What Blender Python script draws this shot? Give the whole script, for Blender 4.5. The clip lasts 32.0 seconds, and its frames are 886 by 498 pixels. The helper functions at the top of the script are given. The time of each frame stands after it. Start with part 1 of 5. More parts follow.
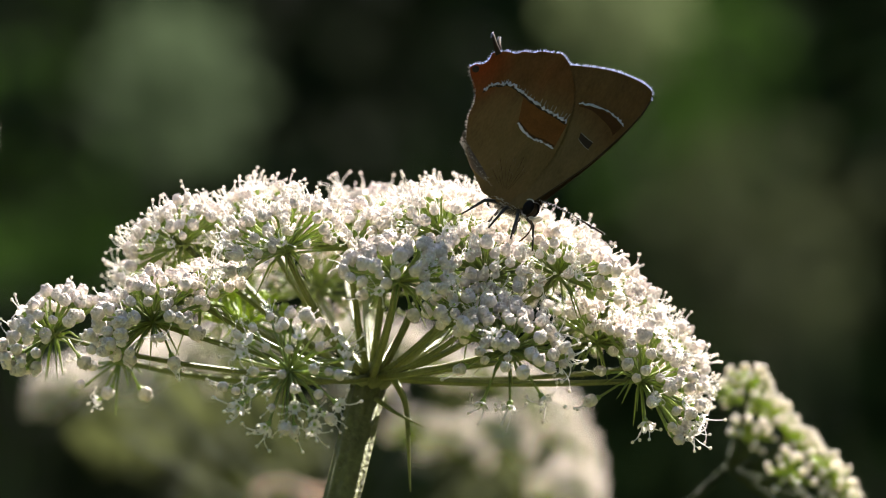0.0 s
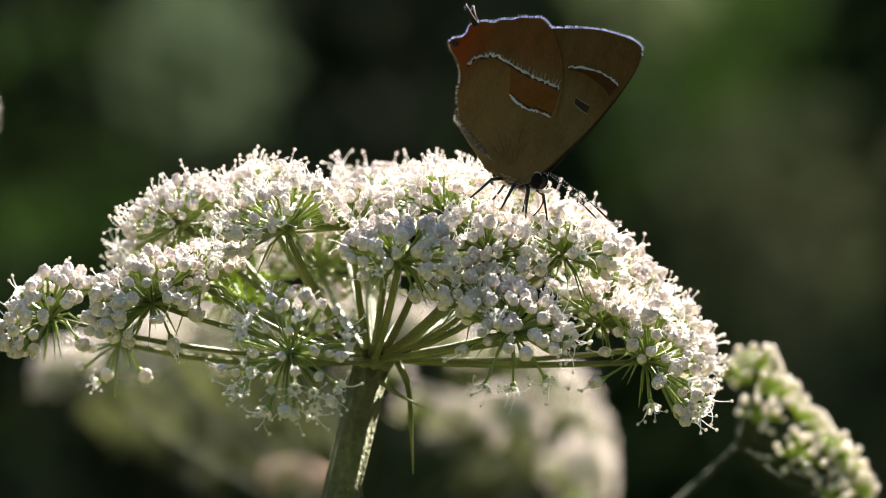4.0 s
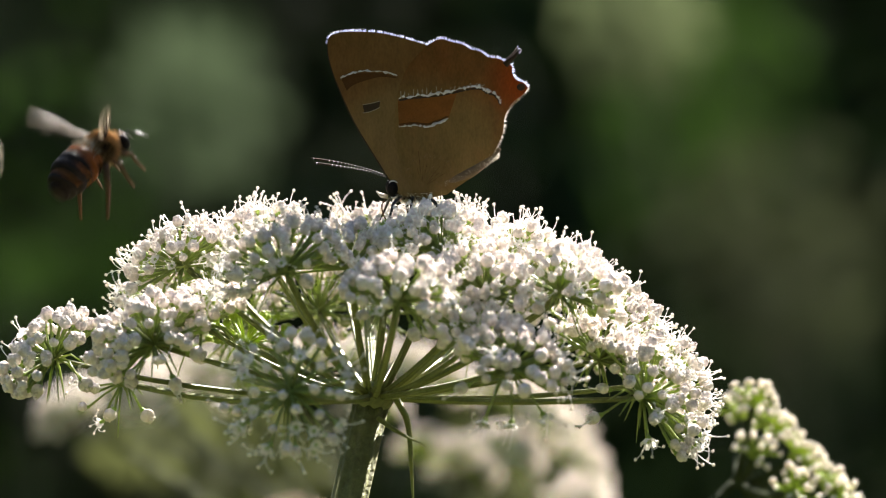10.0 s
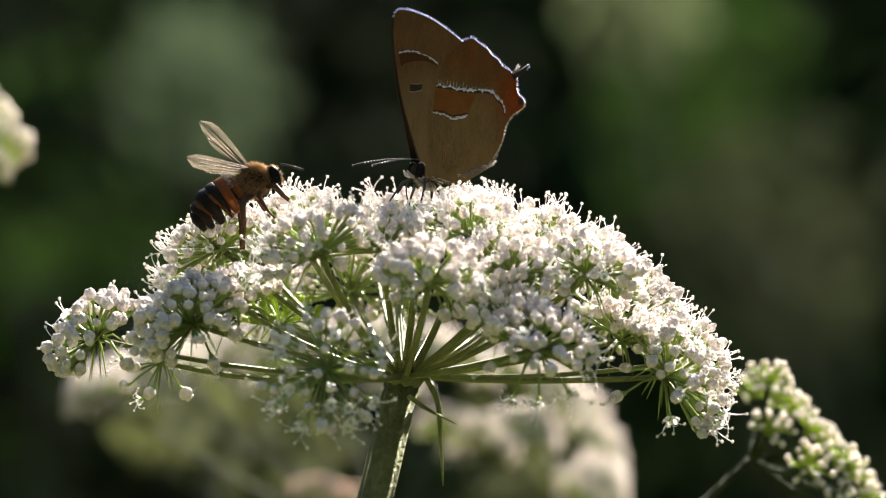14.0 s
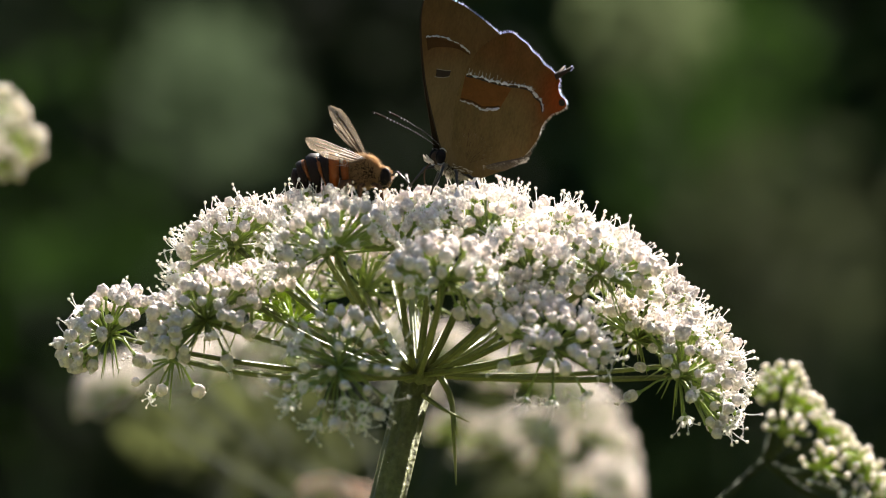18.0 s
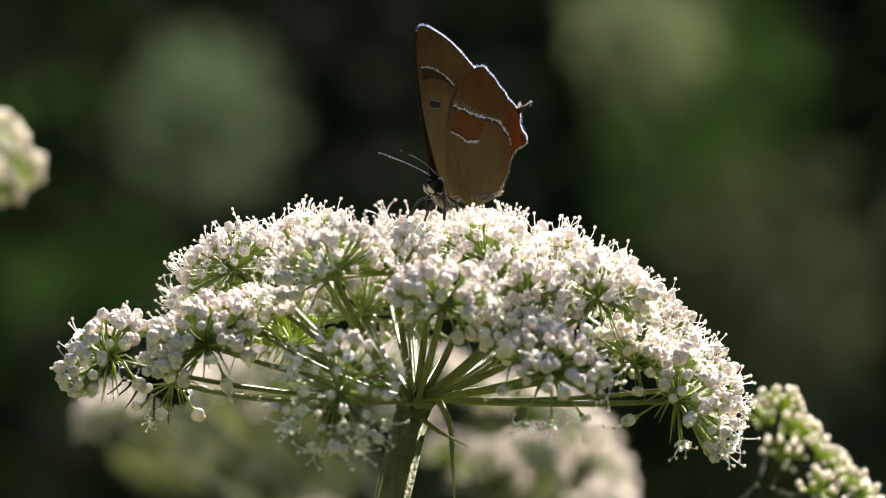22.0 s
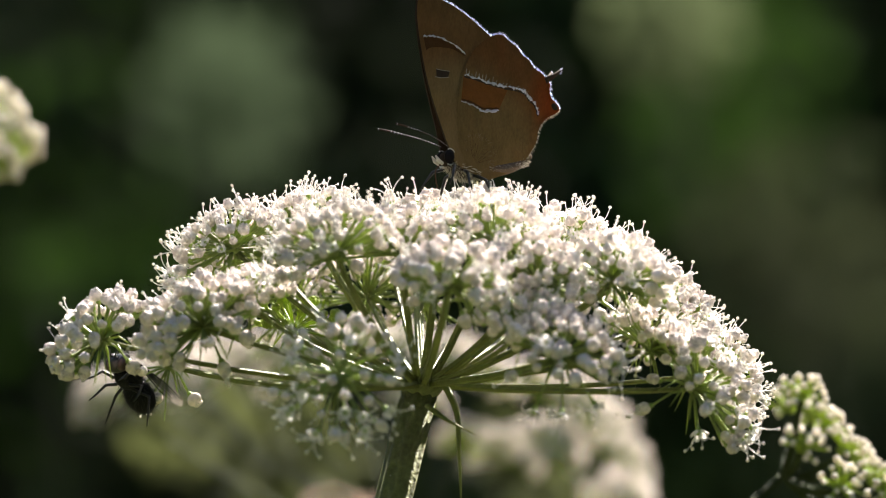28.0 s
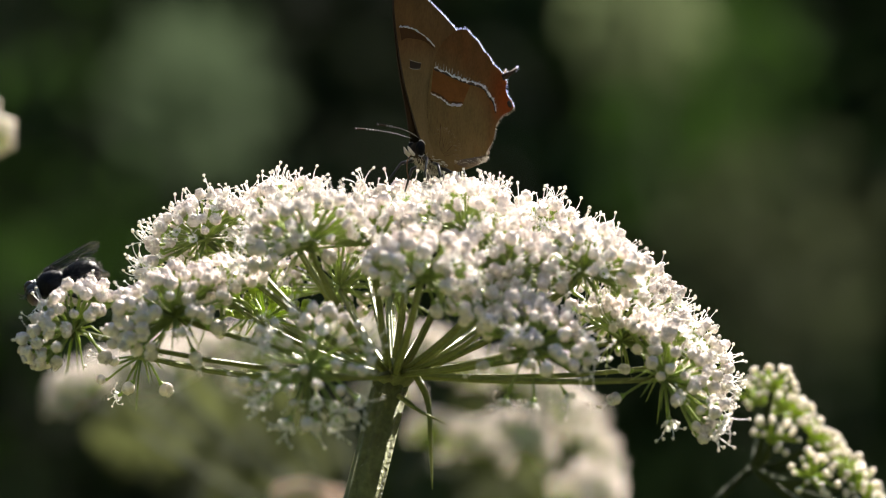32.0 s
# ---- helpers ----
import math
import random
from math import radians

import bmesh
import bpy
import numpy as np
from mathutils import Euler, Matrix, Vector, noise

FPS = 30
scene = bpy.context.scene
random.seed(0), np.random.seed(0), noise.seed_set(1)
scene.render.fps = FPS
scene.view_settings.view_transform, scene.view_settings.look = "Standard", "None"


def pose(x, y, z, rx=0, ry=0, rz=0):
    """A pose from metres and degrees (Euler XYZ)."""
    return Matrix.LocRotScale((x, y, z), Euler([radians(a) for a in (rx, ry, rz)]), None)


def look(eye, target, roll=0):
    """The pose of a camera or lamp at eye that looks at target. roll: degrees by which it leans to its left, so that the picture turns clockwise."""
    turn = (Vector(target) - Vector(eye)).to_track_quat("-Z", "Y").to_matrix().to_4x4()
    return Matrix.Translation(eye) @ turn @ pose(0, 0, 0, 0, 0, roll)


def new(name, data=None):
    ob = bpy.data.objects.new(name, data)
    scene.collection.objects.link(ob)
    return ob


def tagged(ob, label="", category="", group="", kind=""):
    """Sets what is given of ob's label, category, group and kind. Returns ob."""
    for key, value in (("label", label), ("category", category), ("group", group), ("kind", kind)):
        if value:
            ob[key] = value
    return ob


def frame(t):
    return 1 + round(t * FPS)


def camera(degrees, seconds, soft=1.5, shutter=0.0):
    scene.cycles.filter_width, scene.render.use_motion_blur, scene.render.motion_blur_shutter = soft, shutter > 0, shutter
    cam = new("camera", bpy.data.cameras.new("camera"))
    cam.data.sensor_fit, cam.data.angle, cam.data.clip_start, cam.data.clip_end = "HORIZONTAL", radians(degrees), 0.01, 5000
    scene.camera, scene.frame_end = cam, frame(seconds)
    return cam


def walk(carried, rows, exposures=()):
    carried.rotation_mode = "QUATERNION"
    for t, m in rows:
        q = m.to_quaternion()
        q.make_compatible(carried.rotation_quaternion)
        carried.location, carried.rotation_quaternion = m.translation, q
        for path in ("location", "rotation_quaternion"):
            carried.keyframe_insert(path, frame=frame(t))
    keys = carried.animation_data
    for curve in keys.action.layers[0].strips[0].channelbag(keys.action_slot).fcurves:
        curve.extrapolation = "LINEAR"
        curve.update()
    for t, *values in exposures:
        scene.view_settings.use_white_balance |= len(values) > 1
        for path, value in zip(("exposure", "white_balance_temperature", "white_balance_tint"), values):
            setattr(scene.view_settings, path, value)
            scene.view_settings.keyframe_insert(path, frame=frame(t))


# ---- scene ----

MM = 0.001


# ---- camera: hand-held close-up from one metre with a long lens ----
def shot(x, y, z, yaw, pitch, roll):
    """Camera pose in millimetres off its first place (0, -1 m, 1 m) and degrees right, up and clockwise."""
    return pose(x * MM, -1 + y * MM, 1 + z * MM, 90 + pitch, 0, -yaw) @ pose(0, 0, 0, 0, 0, -roll)


cam = camera(5.792, 32.0, soft=1.0, shutter=0.3)
cam.data.dof.use_dof = True
cam.data.dof.aperture_fstop = 31.0
walk(cam, [
    (0, shot(0.0, 0.0, 0.0, 0.000, 0.000, -0.00)),
    (0.5, shot(1.8, 1.2, 2.3, -0.097, -0.196, -0.03)),
    (1, shot(2.4, 1.4, 1.8, -0.126, -0.232, 0.08)),
    (1.5, shot(1.9, 3.0, 1.9, -0.098, -0.277, 0.14)),
    (2, shot(3.1, 5.2, 3.8, -0.169, -0.418, 0.05)),
    (2.5, shot(3.1, 6.8, 1.7, -0.181, -0.317, 0.12)),
    (4.5, shot(3.4, 14.9, 1.2, -0.227, -0.165, 0.11)),
    (5, shot(3.0, 16.3, 1.4, -0.206, -0.078, 0.18)),
    (5.5, shot(2.2, 11.9, 1.4, -0.143, 0.029, 0.12)),
    (6, shot(2.5, 3.5, 1.1, -0.133, 0.175, 0.20)),
    (6.5, shot(1.7, 2.0, 1.0, -0.081, 0.278, 0.19)),
    (7, shot(1.6, 1.5, 1.2, -0.074, 0.318, 0.20)),
    (7.5, shot(0.9, 1.1, 0.5, -0.040, 0.356, 0.21)),
    (8, shot(1.4, 1.1, 0.6, -0.071, 0.295, 0.19)),
    (8.5, shot(1.5, 0.9, 0.2, -0.078, 0.253, 0.20)),
    (9, shot(1.8, -0.5, 0.4, -0.103, 0.171, 0.26)),
    (9.5, shot(2.4, 0.4, -0.2, -0.138, 0.153, 0.27)),
    (10, shot(3.2, 1.7, 0.5, -0.190, 0.094, 0.55)),
    (10.5, shot(0.8, 4.0, 0.9, -0.055, 0.081, 0.58)),
    (11, shot(0.7, 4.0, 0.6, -0.049, 0.107, 0.55)),
    (11.5, shot(-0.4, -5.5, 0.8, 0.020, 0.106, 0.67)),
    (12, shot(-1.9, -22.8, 0.9, 0.043, 0.160, 0.63)),
    (12.5, shot(-2.0, -35.3, 1.7, -0.021, 0.125, 0.59)),
    (13, shot(-1.5, -37.3, -1.5, -0.107, 0.213, 0.76)),
    (13.5, shot(-1.4, -36.4, 1.3, -0.119, -0.040, 0.63)),
    (14, shot(-1.3, -34.5, 0.7, -0.121, -0.023, 0.47)),
    (14.5, shot(-2.0, -34.2, 1.1, -0.077, -0.049, 0.34)),
    (16.5, shot(-2.3, -28.8, -0.4, -0.128, 0.010, 0.22)),
    (17, shot(-2.2, -29.4, 1.0, -0.166, -0.069, 0.27)),
    (17.5, shot(-2.9, -30.4, -0.3, -0.127, 0.006, 0.23)),
    (18, shot(-2.2, -30.0, -1.0, -0.166, 0.059, 0.15)),
    (18.5, shot(-0.5, -30.0, -1.1, -0.261, 0.085, -0.01)),
    (19, shot(-0.4, -32.1, -2.5, -0.262, 0.196, 0.06)),
    (19.5, shot(-1.7, -30.6, -1.8, -0.188, 0.191, 0.03)),
    (20, shot(-1.0, -29.6, -1.0, -0.225, 0.176, -0.04)),
    (20.5, shot(-1.9, -32.5, -1.8, -0.174, 0.249, -0.13)),
    (21, shot(-4.9, -37.5, 0.3, -0.008, 0.151, 0.12)),
    (21.5, shot(-1.8, -36.2, -0.2, -0.178, 0.177, -0.08)),
    (22, shot(-2.8, -34.6, -0.9, -0.123, 0.214, 0.10)),
    (22.5, shot(-2.3, -35.5, -1.4, -0.151, 0.244, 0.13)),
    (23, shot(-2.4, -34.5, -2.3, -0.140, 0.296, 0.10)),
    (23.5, shot(-2.8, -32.1, -0.9, -0.130, 0.218, 0.11)),
    (24, shot(-2.7, -26.7, -2.1, -0.143, 0.286, 0.06)),
    (24.5, shot(-1.7, -22.3, -1.5, -0.201, 0.245, -0.01)),
    (25, shot(-2.0, -18.0, -1.3, -0.191, 0.218, -0.05)),
    (25.5, shot(-2.1, -13.3, -1.9, -0.187, 0.226, -0.09)),
    (26, shot(-1.7, -8.7, -1.9, -0.216, 0.202, -0.11)),
    (26.5, shot(-1.0, -5.0, -1.6, -0.261, 0.158, -0.16)),
    (28.5, shot(0.1, 8.8, -1.2, -0.341, 0.108, -0.37)),
    (29, shot(0.9, 8.0, -1.5, -0.388, 0.129, -0.37)),
    (29.5, shot(-0.6, 7.3, -2.2, -0.294, 0.123, -0.27)),
    (30, shot(0.3, 5.5, -2.7, -0.319, 0.127, -0.34)),
    (30.5, shot(0.1, 5.8, -3.1, -0.272, 0.150, -0.26)),
    (31, shot(0.5, 5.8, -3.5, -0.256, 0.174, -0.26)),
    (31.5, shot(0.3, 5.3, -2.7, -0.206, 0.128, -0.36)),
    (32, shot(-0.8, 6.2, -2.4, -0.109, 0.115, -0.39)),
], exposures=[(t, stops, 6750, 8.8) for t, stops in ((0, 2.90), (4, 2.91), (8, 2.99), (11, 3.00), (13, 2.93), (17, 2.85), (21, 2.79), (26, 2.77), (32, 2.79))])

# ---- sky and sun: late-morning sun behind the flower, high and slightly to one side ----
SUN_WAY = Vector((0.31, 0.70, 0.64)).normalized()
world = bpy.data.worlds.new("sky")
scene.world = world
world.use_nodes = True
sky = world.node_tree.nodes.new("ShaderNodeTexSky")
sky.sky_type = "NISHITA"
sky.sun_disc = False
sky.sun_elevation = math.asin(SUN_WAY.z)
sky.sun_rotation = math.atan2(SUN_WAY.x, SUN_WAY.y)
back = world.node_tree.nodes["Background"]
back.inputs["Strength"].default_value = 0.041
world.node_tree.links.new(sky.outputs[0], back.inputs[0])
sun_data = bpy.data.lights.new("sun", "SUN")
sun_data.energy = 5.8
sun_data.angle = radians(0.53)
sun_data.color = (1.0, 0.955, 0.895)
sun = new("sun", sun_data)
sun.matrix_world = look(SUN_WAY * 50, (0, 0, 0))


# ---- materials ----
def material(name, color, rough=0.6, scale=900.0, vary=0.12, bump=0.1, trans=0.0, gloss=0.3):
    """Two scales of colour variation, fine relief, and a share of light let through (thin leaves, petals, wings)."""
    m = bpy.data.materials.new(name)
    m.use_nodes = True
    n, l = m.node_tree.nodes, m.node_tree.links
    b, out = n["Principled BSDF"], n["Material Output"]
    co = n.new("ShaderNodeTexCoord")
    fine, broad = n.new("ShaderNodeTexNoise"), n.new("ShaderNodeTexNoise")
    fine.inputs["Scale"].default_value, broad.inputs["Scale"].default_value = scale * 4, scale * 0.5
    fine.inputs["Detail"].default_value = 4
    info = n.new("ShaderNodeObjectInfo")
    mix = n.new("ShaderNodeMath")
    mix.operation = "ADD"
    both = n.new("ShaderNodeMath")
    both.operation = "MULTIPLY_ADD"
    both.inputs[1].default_value, both.inputs[2].default_value = 0.35, -0.175
    hsv = n.new("ShaderNodeHueSaturation")
    ramp = n.new("ShaderNodeMapRange")
    ramp.inputs[1].default_value, ramp.inputs[2].default_value = 0.6, 1.4
    ramp.inputs[3].default_value, ramp.inputs[4].default_value = 1 - vary, 1 + vary
    for node in (fine, broad):
        l.new(co.outputs["Object"], node.inputs["Vector"])
    l.new(fine.outputs[0], mix.inputs[0])
    l.new(broad.outputs[0], mix.inputs[1])
    l.new(info.outputs["Random"], both.inputs[0])
    total = n.new("ShaderNodeMath")
    l.new(mix.outputs[0], total.inputs[0])
    l.new(both.outputs[0], total.inputs[1])
    l.new(total.outputs[0], ramp.inputs[0])
    l.new(ramp.outputs[0], hsv.inputs["Value"])
    hsv.inputs["Color"].default_value = (*color, 1)
    l.new(hsv.outputs[0], b.inputs["Base Color"])
    b.inputs["Roughness"].default_value = rough
    b.inputs["Specular IOR Level"].default_value = gloss
    if bump:
        bp = n.new("ShaderNodeBump")
        bp.inputs["Strength"].default_value, bp.inputs["Distance"].default_value = bump, 0.25 / scale
        l.new(fine.outputs[0], bp.inputs["Height"])
        l.new(bp.outputs[0], b.inputs["Normal"])
    if trans:
        t = n.new("ShaderNodeBsdfTranslucent")
        l.new(hsv.outputs[0], t.inputs["Color"])
        s = n.new("ShaderNodeMixShader")
        s.inputs[0].default_value = trans
        l.new(b.outputs[0], s.inputs[1])
        l.new(t.outputs[0], s.inputs[2])
        l.new(s.outputs[0], out.inputs["Surface"])
    return m


PETAL = material("white_petal", (0.80, 0.765, 0.745), 0.65, 700, 0.12, 0.25, 0.32, gloss=0.12)
BUD = material("white_bud", (0.72, 0.635, 0.595), 0.8, 900, 0.3, 0.6, 0.12, gloss=0.03)
GREEN_BUD = material("greenish_bud", (0.70, 0.64, 0.55), 0.7, 700, 0.2, 0.3, 0.3, gloss=0.08)
# Stem colour darkened so that sunlit background stems and rays stay dim.
DIM_STEM = material("darkened_stem", (0.035, 0.045, 0.018), 0.7, 400, 0.25, 0.3, 0.05, gloss=0.05)
CREAM_BUD = material("cream_bud", (0.70, 0.645, 0.60), 0.75, 700, 0.15, 0.3, 0.5, gloss=0.05)
PINK_BUD = material("pinkish_bud", (0.66, 0.50, 0.40), 0.75, 700, 0.15, 0.3, 0.3, gloss=0.05)
ANTHER = material("cream_anther", (0.80, 0.74, 0.66), 0.6, 900, 0.1, 0.1, 0.2)
OVARY = material("green_ovary", (0.30, 0.40, 0.10), 0.5, 700, 0.15, 0.15, 0.3)
PEDICEL = material("green_stalk", (0.165, 0.18, 0.062), 0.5, 600, 0.3, 0.3, 0.25, gloss=0.18)
TUFT = material("yellow_green_floret_stalk", (0.27, 0.33, 0.095), 0.4, 600, 0.2, 0.2, 0.45, gloss=0.4)
FRESH = material("fresh_green_stalk", (0.30, 0.38, 0.06), 0.5, 600, 0.2, 0.2, 0.5, gloss=0.3)
STEM = material("ridged_stem", (0.15, 0.155, 0.06), 0.5, 400, 0.4, 0.5, 0.0, gloss=0.2)
LEAF = material("hedge_leaf", (0.030, 0.049, 0.020), 0.85, 30, 0.25, 0.2, 0.02, gloss=0.02)
# Leaf colours hold the background's brightness; most are far darker than real leaves.
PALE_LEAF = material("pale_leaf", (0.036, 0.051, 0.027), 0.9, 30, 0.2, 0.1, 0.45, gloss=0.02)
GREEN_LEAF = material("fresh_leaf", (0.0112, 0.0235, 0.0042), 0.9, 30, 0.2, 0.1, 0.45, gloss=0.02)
# Near-black colour stands in for shade on leaves the sun reaches.
MID_LEAF = material("shade_toned_leaf", (0.0047, 0.0086, 0.0031), 0.9, 30, 0.2, 0.1, 0.45, gloss=0.02)
# Paler copy of PALE_LEAF: stronger sunlight put into the colour.
TIP_LEAF = material("sun_toned_tip_leaf", (0.058, 0.072, 0.034), 0.9, 30, 0.2, 0.1, 0.45, gloss=0.02)
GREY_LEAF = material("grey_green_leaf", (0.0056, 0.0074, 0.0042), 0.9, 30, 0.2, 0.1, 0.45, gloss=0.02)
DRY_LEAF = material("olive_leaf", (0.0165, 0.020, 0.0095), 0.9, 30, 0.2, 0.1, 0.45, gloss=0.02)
LOW_LEAF = material("olive_green_leaf", (0.040, 0.045, 0.016), 0.8, 30, 0.25, 0.1, 0.45, gloss=0.05)
SOIL = material("meadow_soil", (0.06, 0.06, 0.025), 0.9, 6, 0.3, 0.4)
GRASS = material("grass", (0.06, 0.10, 0.03), 0.6, 20, 0.25, 0.1, 0.3)
BARK = material("twig_bark", (0.12, 0.09, 0.06), 0.8, 80, 0.3, 0.4)


# ---- mesh tools ----
class Geo:
    """Vertices, faces and the material slot of each face of one mesh, in millimetres."""

    def __init__(self):
        self.v, self.f, self.m = [], [], []

    def add(self, verts, faces, slot=0):
        k = len(self.v)
        self.v.extend(verts)
        self.f.extend([tuple(i + k for i in f) for f in faces])
        self.m.extend([slot] * len(faces))

    def take(self, other, m3, at):
        k = len(self.v)
        self.v.extend(map(tuple, np.asarray(other.v) @ m3.T + at))
        self.f.extend([tuple(i + k for i in f) for f in other.f])
        self.m.extend(other.m)


def build(geo, name, mats, scale=MM, smooth=True):
    me = bpy.data.meshes.new(name)
    me.from_pydata([(x * scale, y * scale, z * scale) for x, y, z in geo.v], [], geo.f)
    for one in mats:
        me.materials.append(one)
    me.polygons.foreach_set("material_index", geo.m)
    me.polygons.foreach_set("use_smooth", [smooth] * len(geo.f))
    me.update()
    return me


def part(name, geo, mats, parent=None, label="", at=None, scale=MM):
    """Links a mesh as one object, under a thing or a part where one is given."""
    me = geo if isinstance(geo, bpy.types.Mesh) else build(geo, name, mats, scale)
    ob = new(name, me)
    if at is not None:
        ob.matrix_basis = at
    if parent:
        ob.parent = parent
    if label:
        tagged(ob, label)
    return ob


def basis(way, spin=0.0):
    """A turn whose z axis points along way, as a numpy matrix."""
    z = Vector(way).normalized()
    q = Vector((0, 0, 1)).rotation_difference(z)
    return np.array((q.to_matrix() @ Matrix.Rotation(spin, 3, "Z")))


def tube(g, pts, rad, sides=6, slot=0, cap=True, ridge=0.0, waves=0):
    """A bent rod through pts whose radius follows rad (one number, or one a point)."""
    pts = [Vector(p) for p in pts]
    if not isinstance(rad, (list, tuple)):
        rad = [rad] * len(pts)
    verts, faces = [], []
    side = None
    for i, p in enumerate(pts):
        d = (pts[min(i + 1, len(pts) - 1)] - pts[max(i - 1, 0)]).normalized()
        if side is None:
            side = d.orthogonal().normalized()
        side = (side - d * side.dot(d)).normalized()
        up = d.cross(side)
        for k in range(sides):
            a = 2 * math.pi * k / sides
            r = rad[i] * (1 + (ridge * math.cos(waves * a) if waves else ridge if k % 2 else -ridge))
            verts.append(tuple(p + (side * math.cos(a) + up * math.sin(a)) * r))
    for i in range(len(pts) - 1):
        for k in range(sides):
            j = (k + 1) % sides
            faces.append((i * sides + k, i * sides + j, (i + 1) * sides + j, (i + 1) * sides + k))
    if cap:
        faces.append(tuple(reversed(range(sides))))
        faces.append(tuple(range(len(verts) - sides, len(verts))))
    g.add(verts, faces, slot)


def ball(g, c, r, seg=8, rings=6, slot=0, shape=None, turn=None):
    """A round body; r: radius or three radii; shape(point on the unit ball) gives a factor."""
    r = (r, r, r) if isinstance(r, (int, float)) else r
    verts = []
    for i in range(rings + 1):
        th = math.pi * i / rings
        for k in range(seg if 0 < i < rings else 1):
            ph = 2 * math.pi * k / seg
            u = Vector((math.sin(th) * math.cos(ph), math.sin(th) * math.sin(ph), math.cos(th)))
            s = shape(u) if shape else 1.0
            p = Vector((u.x * r[0] * s, u.y * r[1] * s, u.z * r[2] * s))
            if turn:
                p = turn @ p
            verts.append((p.x + c[0], p.y + c[1], p.z + c[2]))
    faces = []
    ring = lambda i, k: 0 if i == 0 else (len(verts) - 1 if i == rings else 1 + (i - 1) * seg + k % seg)
    for i in range(rings):
        for k in range(seg):
            q = [ring(i, k), ring(i + 1, k), ring(i + 1, k + 1), ring(i, k + 1)]
            faces.append(tuple(dict.fromkeys(q)))
    g.add(verts, faces, slot)


def sheet(g, fn, nu, nv, slot=0):
    """A skin through fn(u, v), u and v from 0 to 1."""
    verts = [tuple(fn(i / nu, j / nv)) for i in range(nu + 1) for j in range(nv + 1)]
    w = nv + 1
    g.add(verts, [(i * w + j, (i + 1) * w + j, (i + 1) * w + j + 1, i * w + j + 1) for i in range(nu) for j in range(nv)], slot)


def bend(a, b, lift, n=5):
    """n+1 points from a to b, bowed by the vector lift in the middle."""
    a, b, lift = Vector(a), Vector(b), Vector(lift)
    return [a.lerp(b, i / n) + lift * (4 * (i / n) * (1 - i / n)) for i in range(n + 1)]


# ---- ground ----
def make_ground():
    g = Geo()
    rng = random.Random(3)
    rings = [0, 0.6, 1.2, 2, 3, 4.5, 7, 11, 18, 40, 120, 600]
    verts = [(0, 1.5, 0)]
    for r in rings[1:]:
        for k in range(40):
            a = 2 * math.pi * k / 40
            verts.append((r * math.cos(a), 1.5 + r * math.sin(a), rng.uniform(-0.03, 0.03) if r < 100 else 0))
    faces = [(0, 1 + k, 1 + (k + 1) % 40) for k in range(40)]
    for i in range(len(rings) - 2):
        for k in range(40):
            j = (k + 1) % 40
            faces.append((1 + i * 40 + k, 1 + (i + 1) * 40 + k, 1 + (i + 1) * 40 + j, 1 + i * 40 + j))
    g.add(verts, faces)
    tagged(part("ground", g, [SOIL], scale=1.0), "dark meadow soil under tall grass", "ground", kind="structure")
    g = Geo()
    for _ in range(8000):
        x, y = rng.uniform(-2.8, 2.8), rng.uniform(-2.2, 5)
        h, w = rng.uniform(0.15, 0.55), rng.uniform(0.002, 0.004)
        dx, dy = rng.uniform(-0.15, 0.15), rng.uniform(-0.15, 0.15)
        g.add([(x - w, y, -0.03), (x + w, y, -0.03), (x + dx * 0.4 + w * 0.7, y + dy * 0.4, h * 0.7), (x + dx * 0.4 - w * 0.7, y + dy * 0.4, h * 0.7), (x + dx, y + dy, h)],
              [(0, 1, 2, 3), (3, 2, 4)])
    tagged(part("grass", g, [GRASS], scale=1.0), "tall green meadow grass", "grass", kind="stuff")


def leaf_into(g, at, way, size, rng, slot=0):
    """One pointed, folded leaf of the given length in metres."""
    m3 = basis(way, rng.uniform(0, 6.28))
    w = size * rng.uniform(0.28, 0.4)
    c = size * 0.1
    pts = np.array([(0, 0, 0), (w, c, size * 0.3), (w * 0.8, c, size * 0.7), (0, -c, size), (-w * 0.8, c, size * 0.7), (-w, c, size * 0.3), (0, 0, size * 0.5)])
    pts = pts @ m3.T + np.array(at)
    g.add([tuple(p) for p in pts], [(0, 1, 6), (1, 2, 6), (2, 3, 6), (3, 4, 6), (4, 5, 6), (5, 0, 6)], slot)


def make_hedge():
    rng = random.Random(11)
    root = new("hedge")
    root.location = (0, 4.4, 0)
    tagged(root, "dense dark green leafy hedge in shade", "hedge")
    g = Geo()
    for k in range(42000):
        wide = 0.7 if k < 24000 else 2.9
        at = (rng.uniform(-wide, wide), rng.gauss(0.0, 0.3), rng.uniform(0.5 if wide < 1 else 0, 1.6 if wide < 1 else 2.5))
        leaf_into(g, at, (rng.uniform(-1, 1), rng.uniform(-1, 0.6), rng.uniform(-1, 0.4)), rng.uniform(0.035, 0.07) if wide < 1 else rng.uniform(0.07, 0.13), rng)
    tagged(part("foliage", g, [LEAF], root, scale=1.0), kind="stuff")
    for k in range(14):
        g = Geo()
        x = -2.5 + k * 0.38
        tube(g, bend((x, 0, -0.05), (x + rng.uniform(-0.3, 0.3), rng.uniform(-0.2, 0.2), 2.4), (rng.uniform(-0.1, 0.1), 0, 0)), [0.02, 0.018, 0.015, 0.012, 0.009, 0.005], 6)
        part("branch", g, [BARK], root, scale=1.0)


